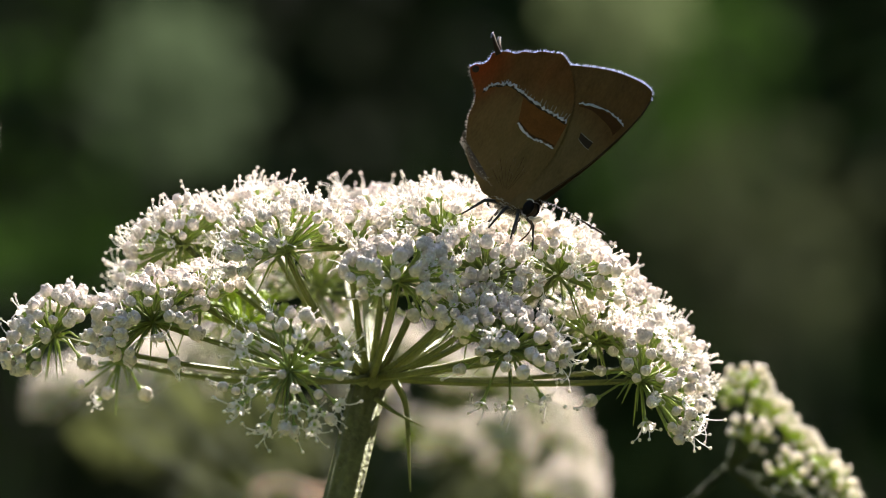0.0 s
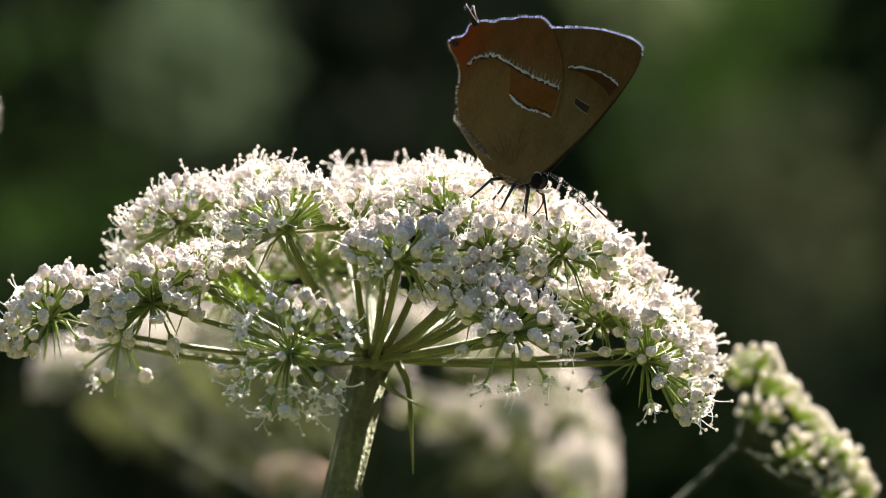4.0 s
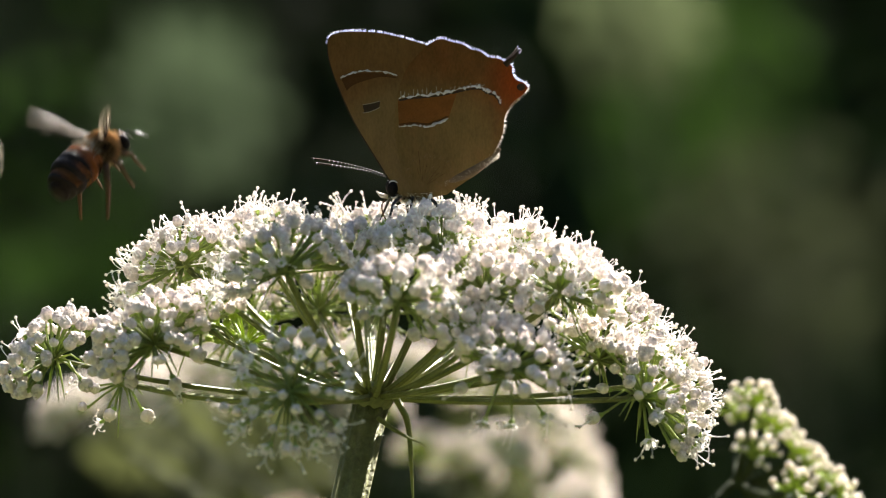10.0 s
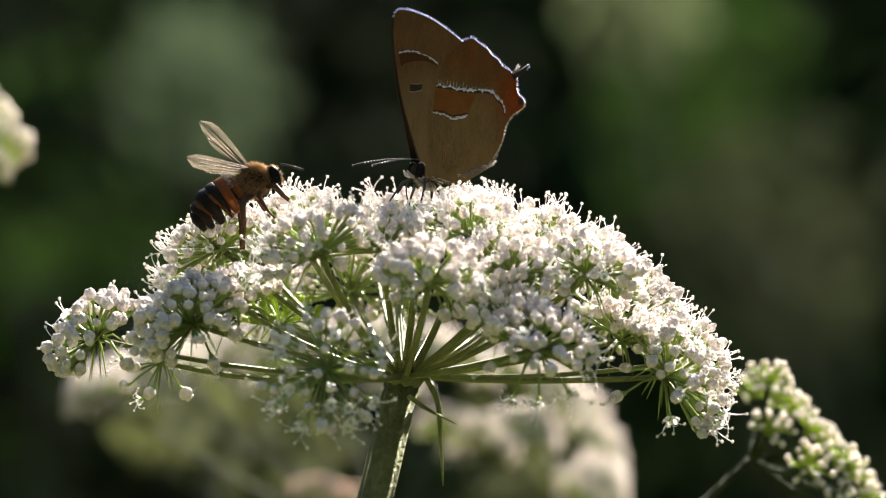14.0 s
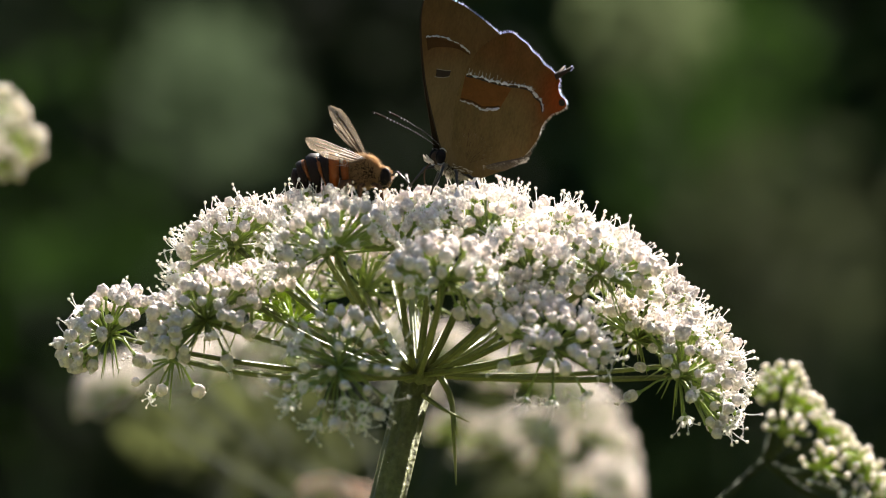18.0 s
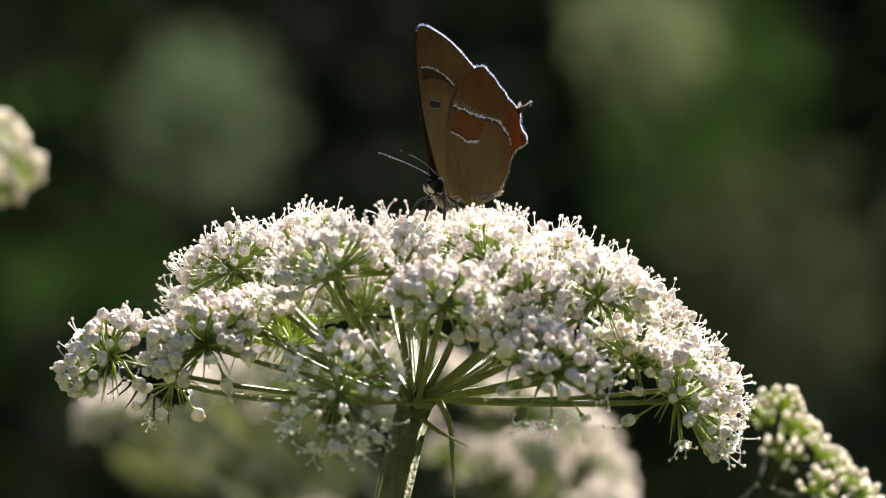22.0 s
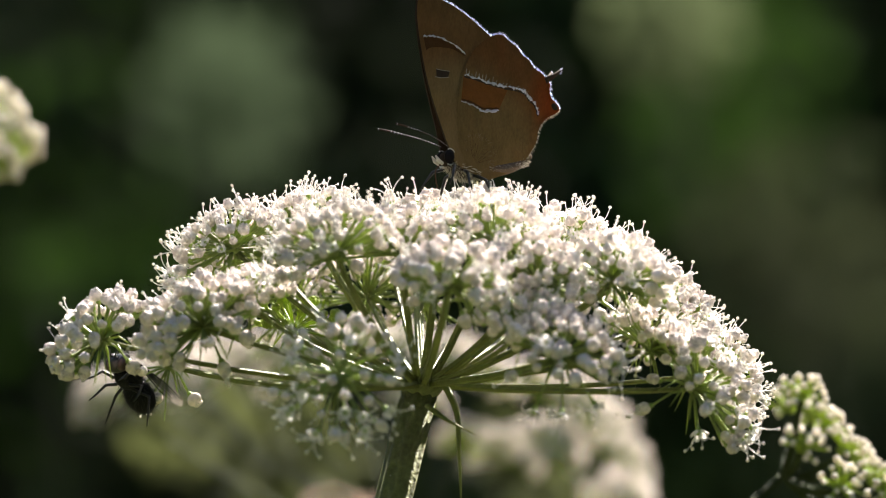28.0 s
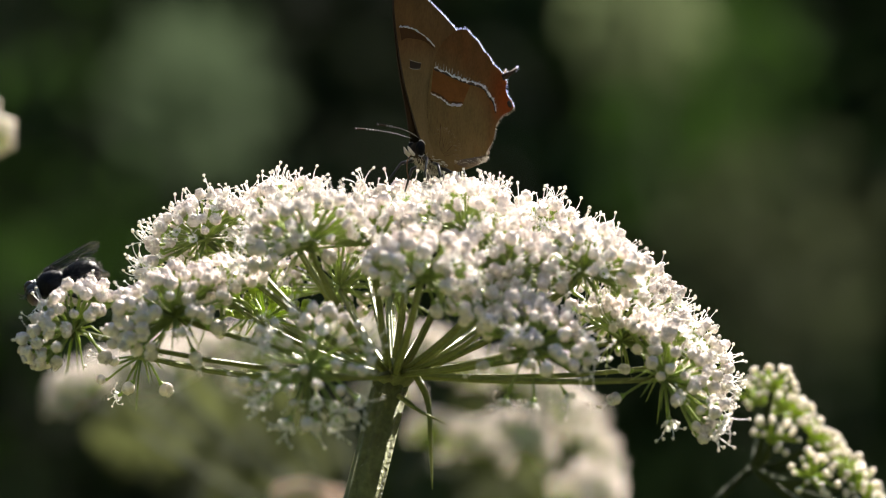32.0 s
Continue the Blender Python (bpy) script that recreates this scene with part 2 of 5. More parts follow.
def make_tree(x, y, high, wide, seed):
    """An added, unseen tree that blocks sky light: trunk, limbs and a ragged crown of leaves down to the ground layer.
    """
    rng = random.Random(seed)
    root = new("sky_blocker_tree")
    root.location = (x, y, 0)
    tagged(root, "unseen dark leafy tree added to block sky light", "tree", "trees round the clearing")
    g = Geo()
    tube(g, bend((0, 0, -0.1), (rng.uniform(-0.3, 0.3), rng.uniform(-0.3, 0.3), high * 0.85), (rng.uniform(-0.2, 0.2), rng.uniform(-0.2, 0.2), 0), 8), [0.2 - 0.02 * i for i in range(9)], 10)
    trunk = part("trunk", g, [BARK], root, scale=1.0)
    for k in range(7):
        a, z = k * 2.4, high * (0.25 + 0.08 * k)
        g = Geo()
        tube(g, bend((0, 0, z), (wide * 0.8 * math.cos(a), wide * 0.8 * math.sin(a), z + 0.7), (0, 0, 0.2)), [0.07, 0.06, 0.05, 0.04, 0.03, 0.02], 6)
        part("limb", g, [BARK], root, scale=1.0)
    g = Geo()
    for k in range(46):
        a, f = rng.uniform(0, 6.28), rng.random()
        c = Vector((wide * f ** 0.5 * math.cos(a), wide * f ** 0.5 * math.sin(a), high * rng.uniform(0.06, 1.0)))
        for _ in range(70):
            at = c + Vector((rng.gauss(0, 0.28), rng.gauss(0, 0.28), rng.gauss(0, 0.24)))
            at.z = max(0.05, at.z)
            leaf_into(g, at, (rng.uniform(-1, 1), rng.uniform(-1, 1), rng.uniform(-1, 0.3)), rng.uniform(0.12, 0.24), rng)
    tagged(part("crown", g, [LEAF], root, scale=1.0), kind="stuff")


def make_spray(x, y, z, wide, high, count, mat, label, size, seed):
    """A leafy shoot that rises from the ground to a crown of fine leaves round (x, y, z), in metres."""
    rng = random.Random(seed)
    root = new("shrub_shoot")
    root.location = (x, y, 0)
    tagged(root, label, "shrub", "shoots before the hedge")
    g = Geo()
    tube(g, bend((0, 0, -0.03), (0, 0, z), (0.04, 0.03, 0), 8), [0.004 - 0.0004 * i for i in range(9)], 6)
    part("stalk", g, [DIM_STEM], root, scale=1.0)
    g = Geo()
    for _ in range(count):
        a, r = rng.uniform(0, 6.283), rng.random() ** 0.5 * rng.uniform(0.7, 1.2)
        at = (wide * r * math.cos(a), rng.uniform(-0.06, 0.06), z + high * r * math.sin(a))
        leaf_into(g, at, (rng.uniform(-1, 1), rng.uniform(-0.6, 0.6), rng.uniform(-1, 1)), size * rng.uniform(0.7, 1.2), rng)
    tagged(part("crown", g, [mat], root, scale=1.0), kind="stuff")


# ---- white umbels ----
def petal_skin(g, k, reach, cup, rng):
    """One small notched petal that spreads and curls inwards at its tip."""
    a = k * 2 * math.pi / 5 + rng.uniform(-0.1, 0.1)
    ca, sa = math.cos(a), math.sin(a)
    wide = 0.5 * reach * rng.uniform(0.85, 1.1)
    curl = rng.uniform(0.7, 1.3)

    def at(u, v):
        s = (v - 0.5) * 2
        out = 0.25 + reach * (u - 0.2 * curl * max(0, u - 0.6) ** 2 * 6)
        out -= 0.22 * reach * u * (1 - abs(s)) * (1 if u > 0.99 else 0)
        w = wide * math.sin(math.pi * min(0.93, 0.2 + 0.68 * u)) * s
        h = 0.62 + cup * u + 0.6 * max(0, u - 0.55) * curl - 0.16 * (1 - s * s) * math.sin(math.pi * u)
        return (out * ca - w * sa, out * sa + w * ca, h)

    sheet(g, at, 4, 4, 0)


def stamen(g, rng, k, kind, high=0.75):
    """A white thread with a round anther: upright, arching outwards, or looped back into the flower."""
    a = k * 2 * math.pi / 5 + 0.63 + rng.uniform(-0.3, 0.3)
    n = rng.uniform(1.9, 2.9)
    out, up, aim = 0.3, high, rng.uniform(0.1, 0.45) if kind == "up" else rng.uniform(0.7, 1.15)
    bow = rng.uniform(-0.18, 0.2) if kind == "up" else rng.uniform(0.15, 0.5)
    steps = 7
    if kind == "loop":
        out, aim, n, bow, steps = 0.42, rng.uniform(0.5, 0.9), rng.uniform(2.0, 2.5), rng.uniform(-0.62, -0.45), 9
    twist = rng.uniform(-0.12, 0.12)
    pts = []
    for i in range(steps):
        pts.append((out * math.cos(a), out * math.sin(a), up))
        out, up = out + n / (steps - 1) * math.sin(aim), up + n / (steps - 1) * math.cos(aim)
        aim, a = aim + bow, a + twist
    tube(g, pts, [(0.085 if kind == "loop" else 0.068) - 0.02 * i / (steps - 1) for i in range(steps)], 4, 0, False)
    if kind != "loop" or rng.random() < 0.4:
        ball(g, pts[-1], (0.24, 0.19, 0.21), 6, 4, 1)


def bud_ball(g, rng, r, high):
    """A round closed flower: five blunt petals folded over one another, with creased seams and tucked-in tips."""
    ph, tilt = rng.uniform(0, 6), rng.uniform(-0.08, 0.08)
    swirl, knob = rng.uniform(-0.5, 0.5), rng.uniform(0, 6)

    def lobes(u):
        a = math.atan2(u.y, u.x) + swirl * u.z
        seam = abs(math.sin(2.5 * a + ph)) ** 3
        top = max(0, u.z)
        return (1 - 0.17 * seam * (0.45 + 0.55 * top)) * (1 - 0.18 * top ** 6) + 0.035 * math.sin(5 * a + knob) * math.sin(6 * u.z + knob)

    ball(g, (0, 0, high), (r * (1 + tilt), r * (1 - tilt), r * 0.93), 16, 8, 3, lobes)
    for k in range(5):
        a = k * 2 * math.pi / 5 + ph / 2.5 + rng.uniform(-0.2, 0.2)
        q = rng.uniform(0.25, 0.5) * r
        ball(g, (q * math.cos(a), q * math.sin(a), high + r * rng.uniform(0.7, 0.84)), (0.36 * r, 0.28 * r, 0.26 * r), 6, 3, 3)


def floret_mesh(seed, kind):
    """One tiny flower on the tip of its stalk, z outwards: a closed bud, one whose stamens uncurl, or an open one."""
    rng = random.Random(seed)
    g = Geo()
    ball(g, (0, 0, 0.2), (0.36, 0.36, 0.42), 7, 4, 2)
    if kind == "bud":
        r = rng.uniform(0.78, 0.95)
        bud_ball(g, rng, r, 0.42 + r * 0.75)
        if rng.random() < 0.3:
            stamen(g, rng, rng.randrange(5), "loop", 1.2)
    elif kind == "half":
        r = rng.uniform(0.68, 0.84)
        bud_ball(g, rng, r, 0.4 + r * 0.72)
        for k in range(6):
            if rng.random() < 0.85:
                stamen(g, rng, k * 0.83, rng.choice(("loop", "loop", "loop", "up")), 0.95)
    else:
        reach = rng.uniform(0.8, 1.0)
        for k in range(5):
            petal_skin(g, k, reach, rng.uniform(0.0, 0.4), rng)
        ball(g, (0.0, 0.0, 0.66), (0.36, 0.36, 0.24), 7, 4, 2)
        for k in range(5):
            stamen(g, rng, k, rng.choice(("up", "up", "out", "out")))
    return g


FLORETS = {k: [floret_mesh(i * 7 + len(k), k) for i in range(6)] for k in ("bud", "half", "open")}
FLORET_MATS = [PETAL, ANTHER, OVARY, BUD]
FLORET_DATA = {k: [build(g, "floret", FLORET_MATS) for g in v] for k, v in FLORETS.items()}
PLAIN = Geo()
ball(PLAIN, (0, 0, 1.0), (1.05, 1.05, 0.9), 10, 5, 0, lambda u: 0.8 + 0.2 * abs(math.cos(2.5 * math.atan2(u.y, u.x))))
ball(PLAIN, (0, 0, 0.2), 0.45, 5, 3, 2)


def umbellet(root, base, hub, out, count, reach, cap, seed, shares, single, fine=True, size=1.0, mats=None, extra=(), green=None):
    """A small cluster: its hub at the end of a ray, stalks and florets. All in millimetres from the thing's base."""
    rng = random.Random(seed)
    hub, out = Vector(hub), Vector(out).normalized()
    turn = basis(out)
    g = Geo()
    ball(g, (0, 0, 0), (0.8, 0.8, 0.6), 8, 5, 0)
    green = green or TUFT
    mine = part("umbellet", g, [green], root, at=Matrix.Translation((hub - Vector(base)) * MM))
    stalks, joined = Geo(), Geo()
    for k in range(7 if fine else 0):
        a = k * 0.9 + rng.uniform(-0.3, 0.3)
        d = Vector(turn @ np.array((math.cos(a), math.sin(a), -0.55)))
        n = rng.uniform(2.2, 4.6)
        g = Geo() if single else stalks
        tube(g, [(0, 0, 0), d * n * 0.5, d * n + Vector((0, 0, -0.5 * n))], [0.22, 0.16, 0.04], 4, 0)
        if single:
            part("bracteole", g, [TUFT], mine)

    def floret_at(tip, mid, way, kind, grow):
        pick, m3 = rng.randrange(6), basis(way, rng.uniform(0, 6.28)) * grow
        if single:
            g = Geo()
            tube(g, [(0, 0, 0), mid, tip], [0.17, 0.13, 0.16], 5, 0, False)
            part("pedicel", g, [TUFT], mine)
            m4 = Matrix([list(map(float, r)) for r in m3]).to_4x4()
            m4.translation = tip * MM
            part("floret", FLORET_DATA[kind][pick], None, mine, at=m4)
        else:
            tube(stalks, [(0, 0, 0), mid, tip], [0.17, 0.13, 0.16] if fine else [0.24, 0.17, 0.2], 5 if fine else 4, 0, False)
            joined.take(FLORETS[kind][pick] if fine else PLAIN, m3, np.array(tip))

    for i in range(count):
        f = (i + 0.5) / count
        th = math.acos(1 - f * (1 - math.cos(radians(cap)))) + rng.uniform(-0.1, 0.1)
        ph = i * 2.39996 + rng.uniform(-0.3, 0.3)
        d = Vector(turn @ np.array((math.sin(th) * math.cos(ph), math.sin(th) * math.sin(ph), math.cos(th))))
        n = reach * rng.uniform(0.84, 1.1)
        tip = d * n - out * (d.dot(out) * n * 0.3)
        tip.z -= 0.04 * n * th
        mid = tip * 0.5 + out * 0.25 - Vector((0, 0, 0.03 * n))
        way = (d * 0.7 + out * 0.3 + Vector((0, 0, 0.12))).normalized()
        x = rng.random()
        kind = "bud" if x < shares[0] else "half" if x < shares[0] + shares[1] else "open"
        floret_at(tip, mid, way, kind, rng.uniform(0.62, 0.98) * size)
    for x, y, z, kind in extra:
        tip = Vector((x, y, z))
        way = (tip.normalized() + Vector((rng.uniform(-0.3, 0.3), -0.2, rng.uniform(-0.2, 0.3)))).normalized()
        floret_at(tip * 0.85, tip * 0.45 + Vector((0, 0, 0.5)), way, kind, rng.uniform(0.85, 1.1))
    if not single:
        tagged(part("stalk_tuft", stalks, [green], mine), kind="stuff")
        tagged(part("floret_mass", joined, mats or FLORET_MATS, mine), kind="stuff")
    return mine


def ray(root, base, a, b, lift, r0, r1, green=None):
    g = Geo()
    pts = [p - Vector(base) for p in bend(a, b, lift, 7)]
    tube(g, pts, [r0 + (r1 - r0) * i / 7 for i in range(8)], 24, 0, True, 0.17, 5)
    part("ray", g, [green or PEDICEL], root)


def stem_of(root, base, top, foot, lift, r0, r1, skin=None):
    g = Geo()
    pts = [p - Vector(base) for p in bend(top, foot, lift, 24)]
    tube(g, pts, [r0 + (r1 - r0) * min(1, i / 12) for i in range(25)], 54, 0, True, 0.055, 9)
    return part("stem", g, [skin or STEM], root)


def main_umbel():
    joint = Vector((-8.2, -3.0, 1000 - 14.6))
    base = Vector((-80, 10, 0))
    root = new("flowering_umbel")
    root.location = base * MM
    tagged(root, "large white flat-topped umbel in full bloom on a ridged green stem", "flower", "umbels")
    g = Geo()
    ball(g, joint - base, (2.5, 2.5, 2.0), 12, 8)
    part("node", g, [STEM], root)
    stem_of(root, base, joint, base + Vector((0, 0, -20)), (-44, 0, 0), 2.0, 3.2)
    rng = random.Random(77)
    g = Geo()
    for _ in range(110):
        u = rng.random() ** 1.5 * 0.06
        c = (joint - base).lerp(Vector((0, 0, -20)), u) + Vector((-44, 0, 0)) * 4 * u * (1 - u)
        a = rng.uniform(0, 6.28)
        d = Vector((math.cos(a), math.sin(a), rng.uniform(-0.5, 0.2)))
        p = c + Vector((d.x, d.y, 0)) * 1.75
        q = p + d * rng.uniform(0.3, 0.7)
        w = Vector((-d.y, d.x, 0)) * 0.02
        g.add([tuple(p + w), tuple(p - w), tuple(p + Vector((0, 0, 0.06))), tuple(q)], [(0, 1, 3), (1, 2, 3), (2, 0, 3)])
    tagged(part("stem_hair", g, [PETAL], root, "fine white hairs on the stem"), kind="stuff")
    under = Vector((-8, -3, -34))
    spec = []

    def cluster(x, y, z, count, reach, cap, lean, shares, single=False, extra=(), size=1.0):
        """A hub in millimetres off the middle of the umbel's top, its florets and how they open, and stray florets off the hub."""
        spec.append(((x, y, z), count, reach, cap, lean, shares, single, extra, size))

    # nearest clusters, floret by floret
    cluster(-16.9, -36, -13.4, 27, 6.0, 108, (-0.1, -0.7, 0.3), (0.35, 0.4), True,
            ((-6.1, -2, -4.2, "open"), (-2.6, -3, -6.7, "open"), (0.6, -2, -6.9, "half"), (2.9, -2, -7.2, "open"), (5.8, -2, -3.9, "open"), (6.6, -1, 1.4, "open"), (6.2, 1, 3.0, "open"), (4.4, 0, -5.6, "half"), (-4.6, -2, 3.6, "open")), 0.9)
    cluster(7.2, -30, -11.2, 46, 5.5, 88, (0, 0.2, 0.6), (0.72, 0.2), True,
            ((-3.2, -1, -6.4, "open"), (0.3, -1, -6.7, "open"), (4.2, -1, -5.8, "open"), (6.8, -1, -0.8, "open"), (6.2, 0, -1.8, "open"), (-5.2, 0, -2.0, "half")), 1.0)
    cluster(-4.9, -31, -3.6, 46, 5.5, 86, (0, 0.3, 0.6), (0.8, 0.12), True, ((4.5, -1, -3.4, "bud"), (-3.6, 1, -1.6, "half"), (1.5, 0, -3.2, "bud")), 1.06)
    cluster(-17.6, -23, -0.2, 54, 6.2, 88, (-0.05, 0.35, 0.6), (0.3, 0.55), True, ((1.8, -1, -0.9, "bud"), (-4.2, -1, -2.2, "half"), (-6.0, 0, -2.6, "half")), 0.98)
    cluster(-32.4, -20, -8.2, 62, 6.0, 98, (0, 0.0, 0.6), (0.85, 0.12), True, ((2.3, 0, -4.2, "half"), (-4.2, 1, -3.6, "bud"), (-2.6, 0, -3.9, "bud"), (4.3, 0, -1.2, "bud")), 1.02)
    cluster(22.2, -14, -14.8, 54, 6.3, 96, (0.45, 0.2, 0.35), (0.75, 0.18), True,
            ((0.6, -2, -5.1, "open"), (6.9, -1, -6.1, "open"), (7.4, -1, -4.9, "open"), (6.2, -1, -6.6, "open"), (-5.4, 0, -2.2, "half"), (-4.2, 0, 1.0, "half")), 1.02)
    cluster(-27.2, -15, -6.2, 36, 5.0, 88, (0, 0.2, 0.5), (0.7, 0.22))
    cluster(3.4, -24, -8.2, 38, 5.0, 88, (0, 0.1, 0.5), (0.5, 0.35))
    cluster(13.0, -18, -3.0, 56, 5.6, 88, (0.05, 0.4, 0.6), (0.55, 0.32), False, ((4.6, -1, -2.2, "half"),), 0.98)
    # the sides
    cluster(-44.0, -10, -9.8, 48, 5.1, 100, (-0.15, 0.1, 0.5), (0.8, 0.15), False, ((-4.8, -1, -3.2, "bud"), (-1.9, -1, -3.2, "bud"), (3.4, -1, -2.6, "bud")), 1.0)
    cluster(-29.6, -3, 0.5, 50, 5.3, 88, (-0.2, 0.1, 0.4), (0.45, 0.35))
    cluster(-32.6, 12, -3.4, 40, 5.4, 92, (-0.5, 0, 0.1), (0.2, 0.4))
    cluster(25.0, 4, -13.2, 50, 5.3, 92, (0.3, 0, 0.1), (0.4, 0.4))
    cluster(19.2, 0, -7.2, 56, 5.6, 90, (0.3, 0.1, 0.2), (0.4, 0.4))
    cluster(-37.0, 4, -12.8, 7, 5.0, 95, (0, 0, 0), (0.6, 0.2), False, ((-1.0, 0, -3.4, "bud"), (2.6, 0, -3.6, "bud")))
    cluster(17.4, -10, -10.6, 40, 5.2, 90, (0, 0.2, 0.3), (0.5, 0.35))
    # the crown
    cluster(-0.3, -14, 1.4, 58, 6.2, 88, (0, 0.2, 0.3), (0.45, 0.38))
    cluster(4.6, -20, -2.9, 50, 5.6, 88, (0, 0.2, 0.4), (0.4, 0.42))
    cluster(-10.6, -12, 0.0, 52, 5.6, 86, (0, 0.2, 0.3), (0.4, 0.4))
    cluster(-20.6, 2, 2.0, 58, 5.7, 88, (0, 0.1, 0.2), (0.35, 0.45))
    cluster(-9.4, 18, 1.6, 50, 5.6, 86, (0, 0, 0.3), (0.5, 0.35))
    cluster(0.2, 8, 2.4, 56, 5.7, 88, (0, 0, 0.3), (0.35, 0.45))
    cluster(8.4, 4, 0.0, 56, 5.8, 88, (0, 0.1, 0.2), (0.35, 0.45))
    cluster(14.3, 8, -2.9, 54, 5.6, 88, (0.1, 0, 0.2), (0.35, 0.45))
    cluster(-26.0, 12, -0.4, 46, 5.2, 86, (0, 0, 0.3), (0.4, 0.4))
    # the far side
    cluster(-23.8, 28, -6.9, 26, 5.4, 84, (0, 0, 0.2), (0.6, 0.3))
    cluster(-14.8, 26, -5.0, 28, 5.6, 84, (0, 0, 0.2), (0.6, 0.3))
    cluster(-8.6, 30, -5.4, 24, 5.6, 84, (0, 0, 0.2), (0.6, 0.3))
    cluster(3.4, 30, -6.4, 28, 5.6, 84, (0, 0, 0.2), (0.6, 0.3))
    cluster(-12.2, 34, -0.8, 34, 5.6, 84, (0, 0, 0.2), (0.6, 0.3))
    cluster(-0.3, 36, -0.6, 34, 5.6, 84, (0, 0, 0.2), (0.6, 0.3))
    cluster(8.7, 30, -2.3, 34, 5.6, 84, (0, 0, 0.2), (0.6, 0.3))
    cluster(16.6, 22, -8.4, 34, 5.6, 84, (0, 0, 0.2), (0.6, 0.3))
    rng = random.Random(5)
    for i, (at, count, reach, cap, lean, shares, single, extra, size) in enumerate(spec):
        hub = Vector((at[0], at[1], 1000 + at[2]))
        out = (Vector(at) - under).normalized() + Vector(lean)
        umbellet(root, base, hub, out, round(count * 1.45), reach * 1.04, cap, 100 + i, shares, single and i in (0, 1, 2, 4), True, size, None, extra)
        flat = Vector((hub.x - joint.x, hub.y - joint.y, 0))
        thick = 0.47 if at[1] < -25 and at[2] > -8 else rng.uniform(0.3, 0.44)
        ray(root, base, joint + flat.normalized() * 1.2, hub, Vector((0, 0, 1)) * rng.uniform(-1.6, -0.4), thick, thick * 0.7)
    for at, count, reach, skin in (((-23.0, 10, -8.6), 20, 4.6, FRESH), ((-6.0, -8, 2.0), 18, 3.4, OVARY)):
        hub = Vector((at[0], at[1], 1000 + at[2]))
        mine = umbellet(root, base, hub, Vector((0.1, -0.5, 1)), count, reach, 80, 400 + count, (0.9, 0.1), False, True, 0.8, [skin] * 4, (), FRESH)
        tagged(mine, "faded cluster, its petals fallen, yellow-green")
        ray(root, base, joint, hub, (0, 0, -0.6), 0.42, 0.3)
    for line, w in ((((-5.9, -5, -14.4), (-5.1, -6, -15.6), (-4.2, -7, -17.9), (-3.9, -8, -22.6), (-3.7, -8, -27.5)), 0.42), (((-7.6, -5.5, -17.0), (-6.2, -7, -18.0), (-4.9, -8, -18.8), (-2.1, -9, -20.2)), 0.3)):
        g = Geo()
        pts = smooth_line([tuple(Vector(p) + Vector((0, 0, 1000)) - base) for p in line], 5)
        tube(g, pts, [w * (1 - 0.85 * (i / (len(pts) - 1)) ** 2) for i in range(len(pts))], 8)
        part("bract", g, [PEDICEL], root)


def side_umbel(label, joint, base, hubs, seed, shares, reach=6.0, florets=26, size=1.0, bow=(0, 10, 0), bud=None, thick=1.5, cap=88, rise=0.5, stalk=None):
    """A neighbouring umbel: its joint and the hubs of its clusters in millimetres off the point one metre over the ground."""
    rng = random.Random(seed)
    over = Vector((0, 0, 1000))
    joint, base = Vector(joint) + over, Vector(base)
    root = new("flowering_umbel")
    root.location = base * MM
    tagged(root, label, "flower", "umbels")
    stem_of(root, base, joint, base + Vector((0, 0, -20)), bow, thick, thick * 1.7, stalk)
    for i, place in enumerate(hubs):
        hub = Vector(place) + over
        out = (hub - joint).normalized() + Vector((0, -0.1, rise))
        umbellet(root, base, hub, out, florets, reach, cap, seed * 50 + i, shares, False, False, size, [bud or BUD, ANTHER, OVARY, bud or BUD], (), FRESH)
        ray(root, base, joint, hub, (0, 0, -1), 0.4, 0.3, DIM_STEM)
    return root


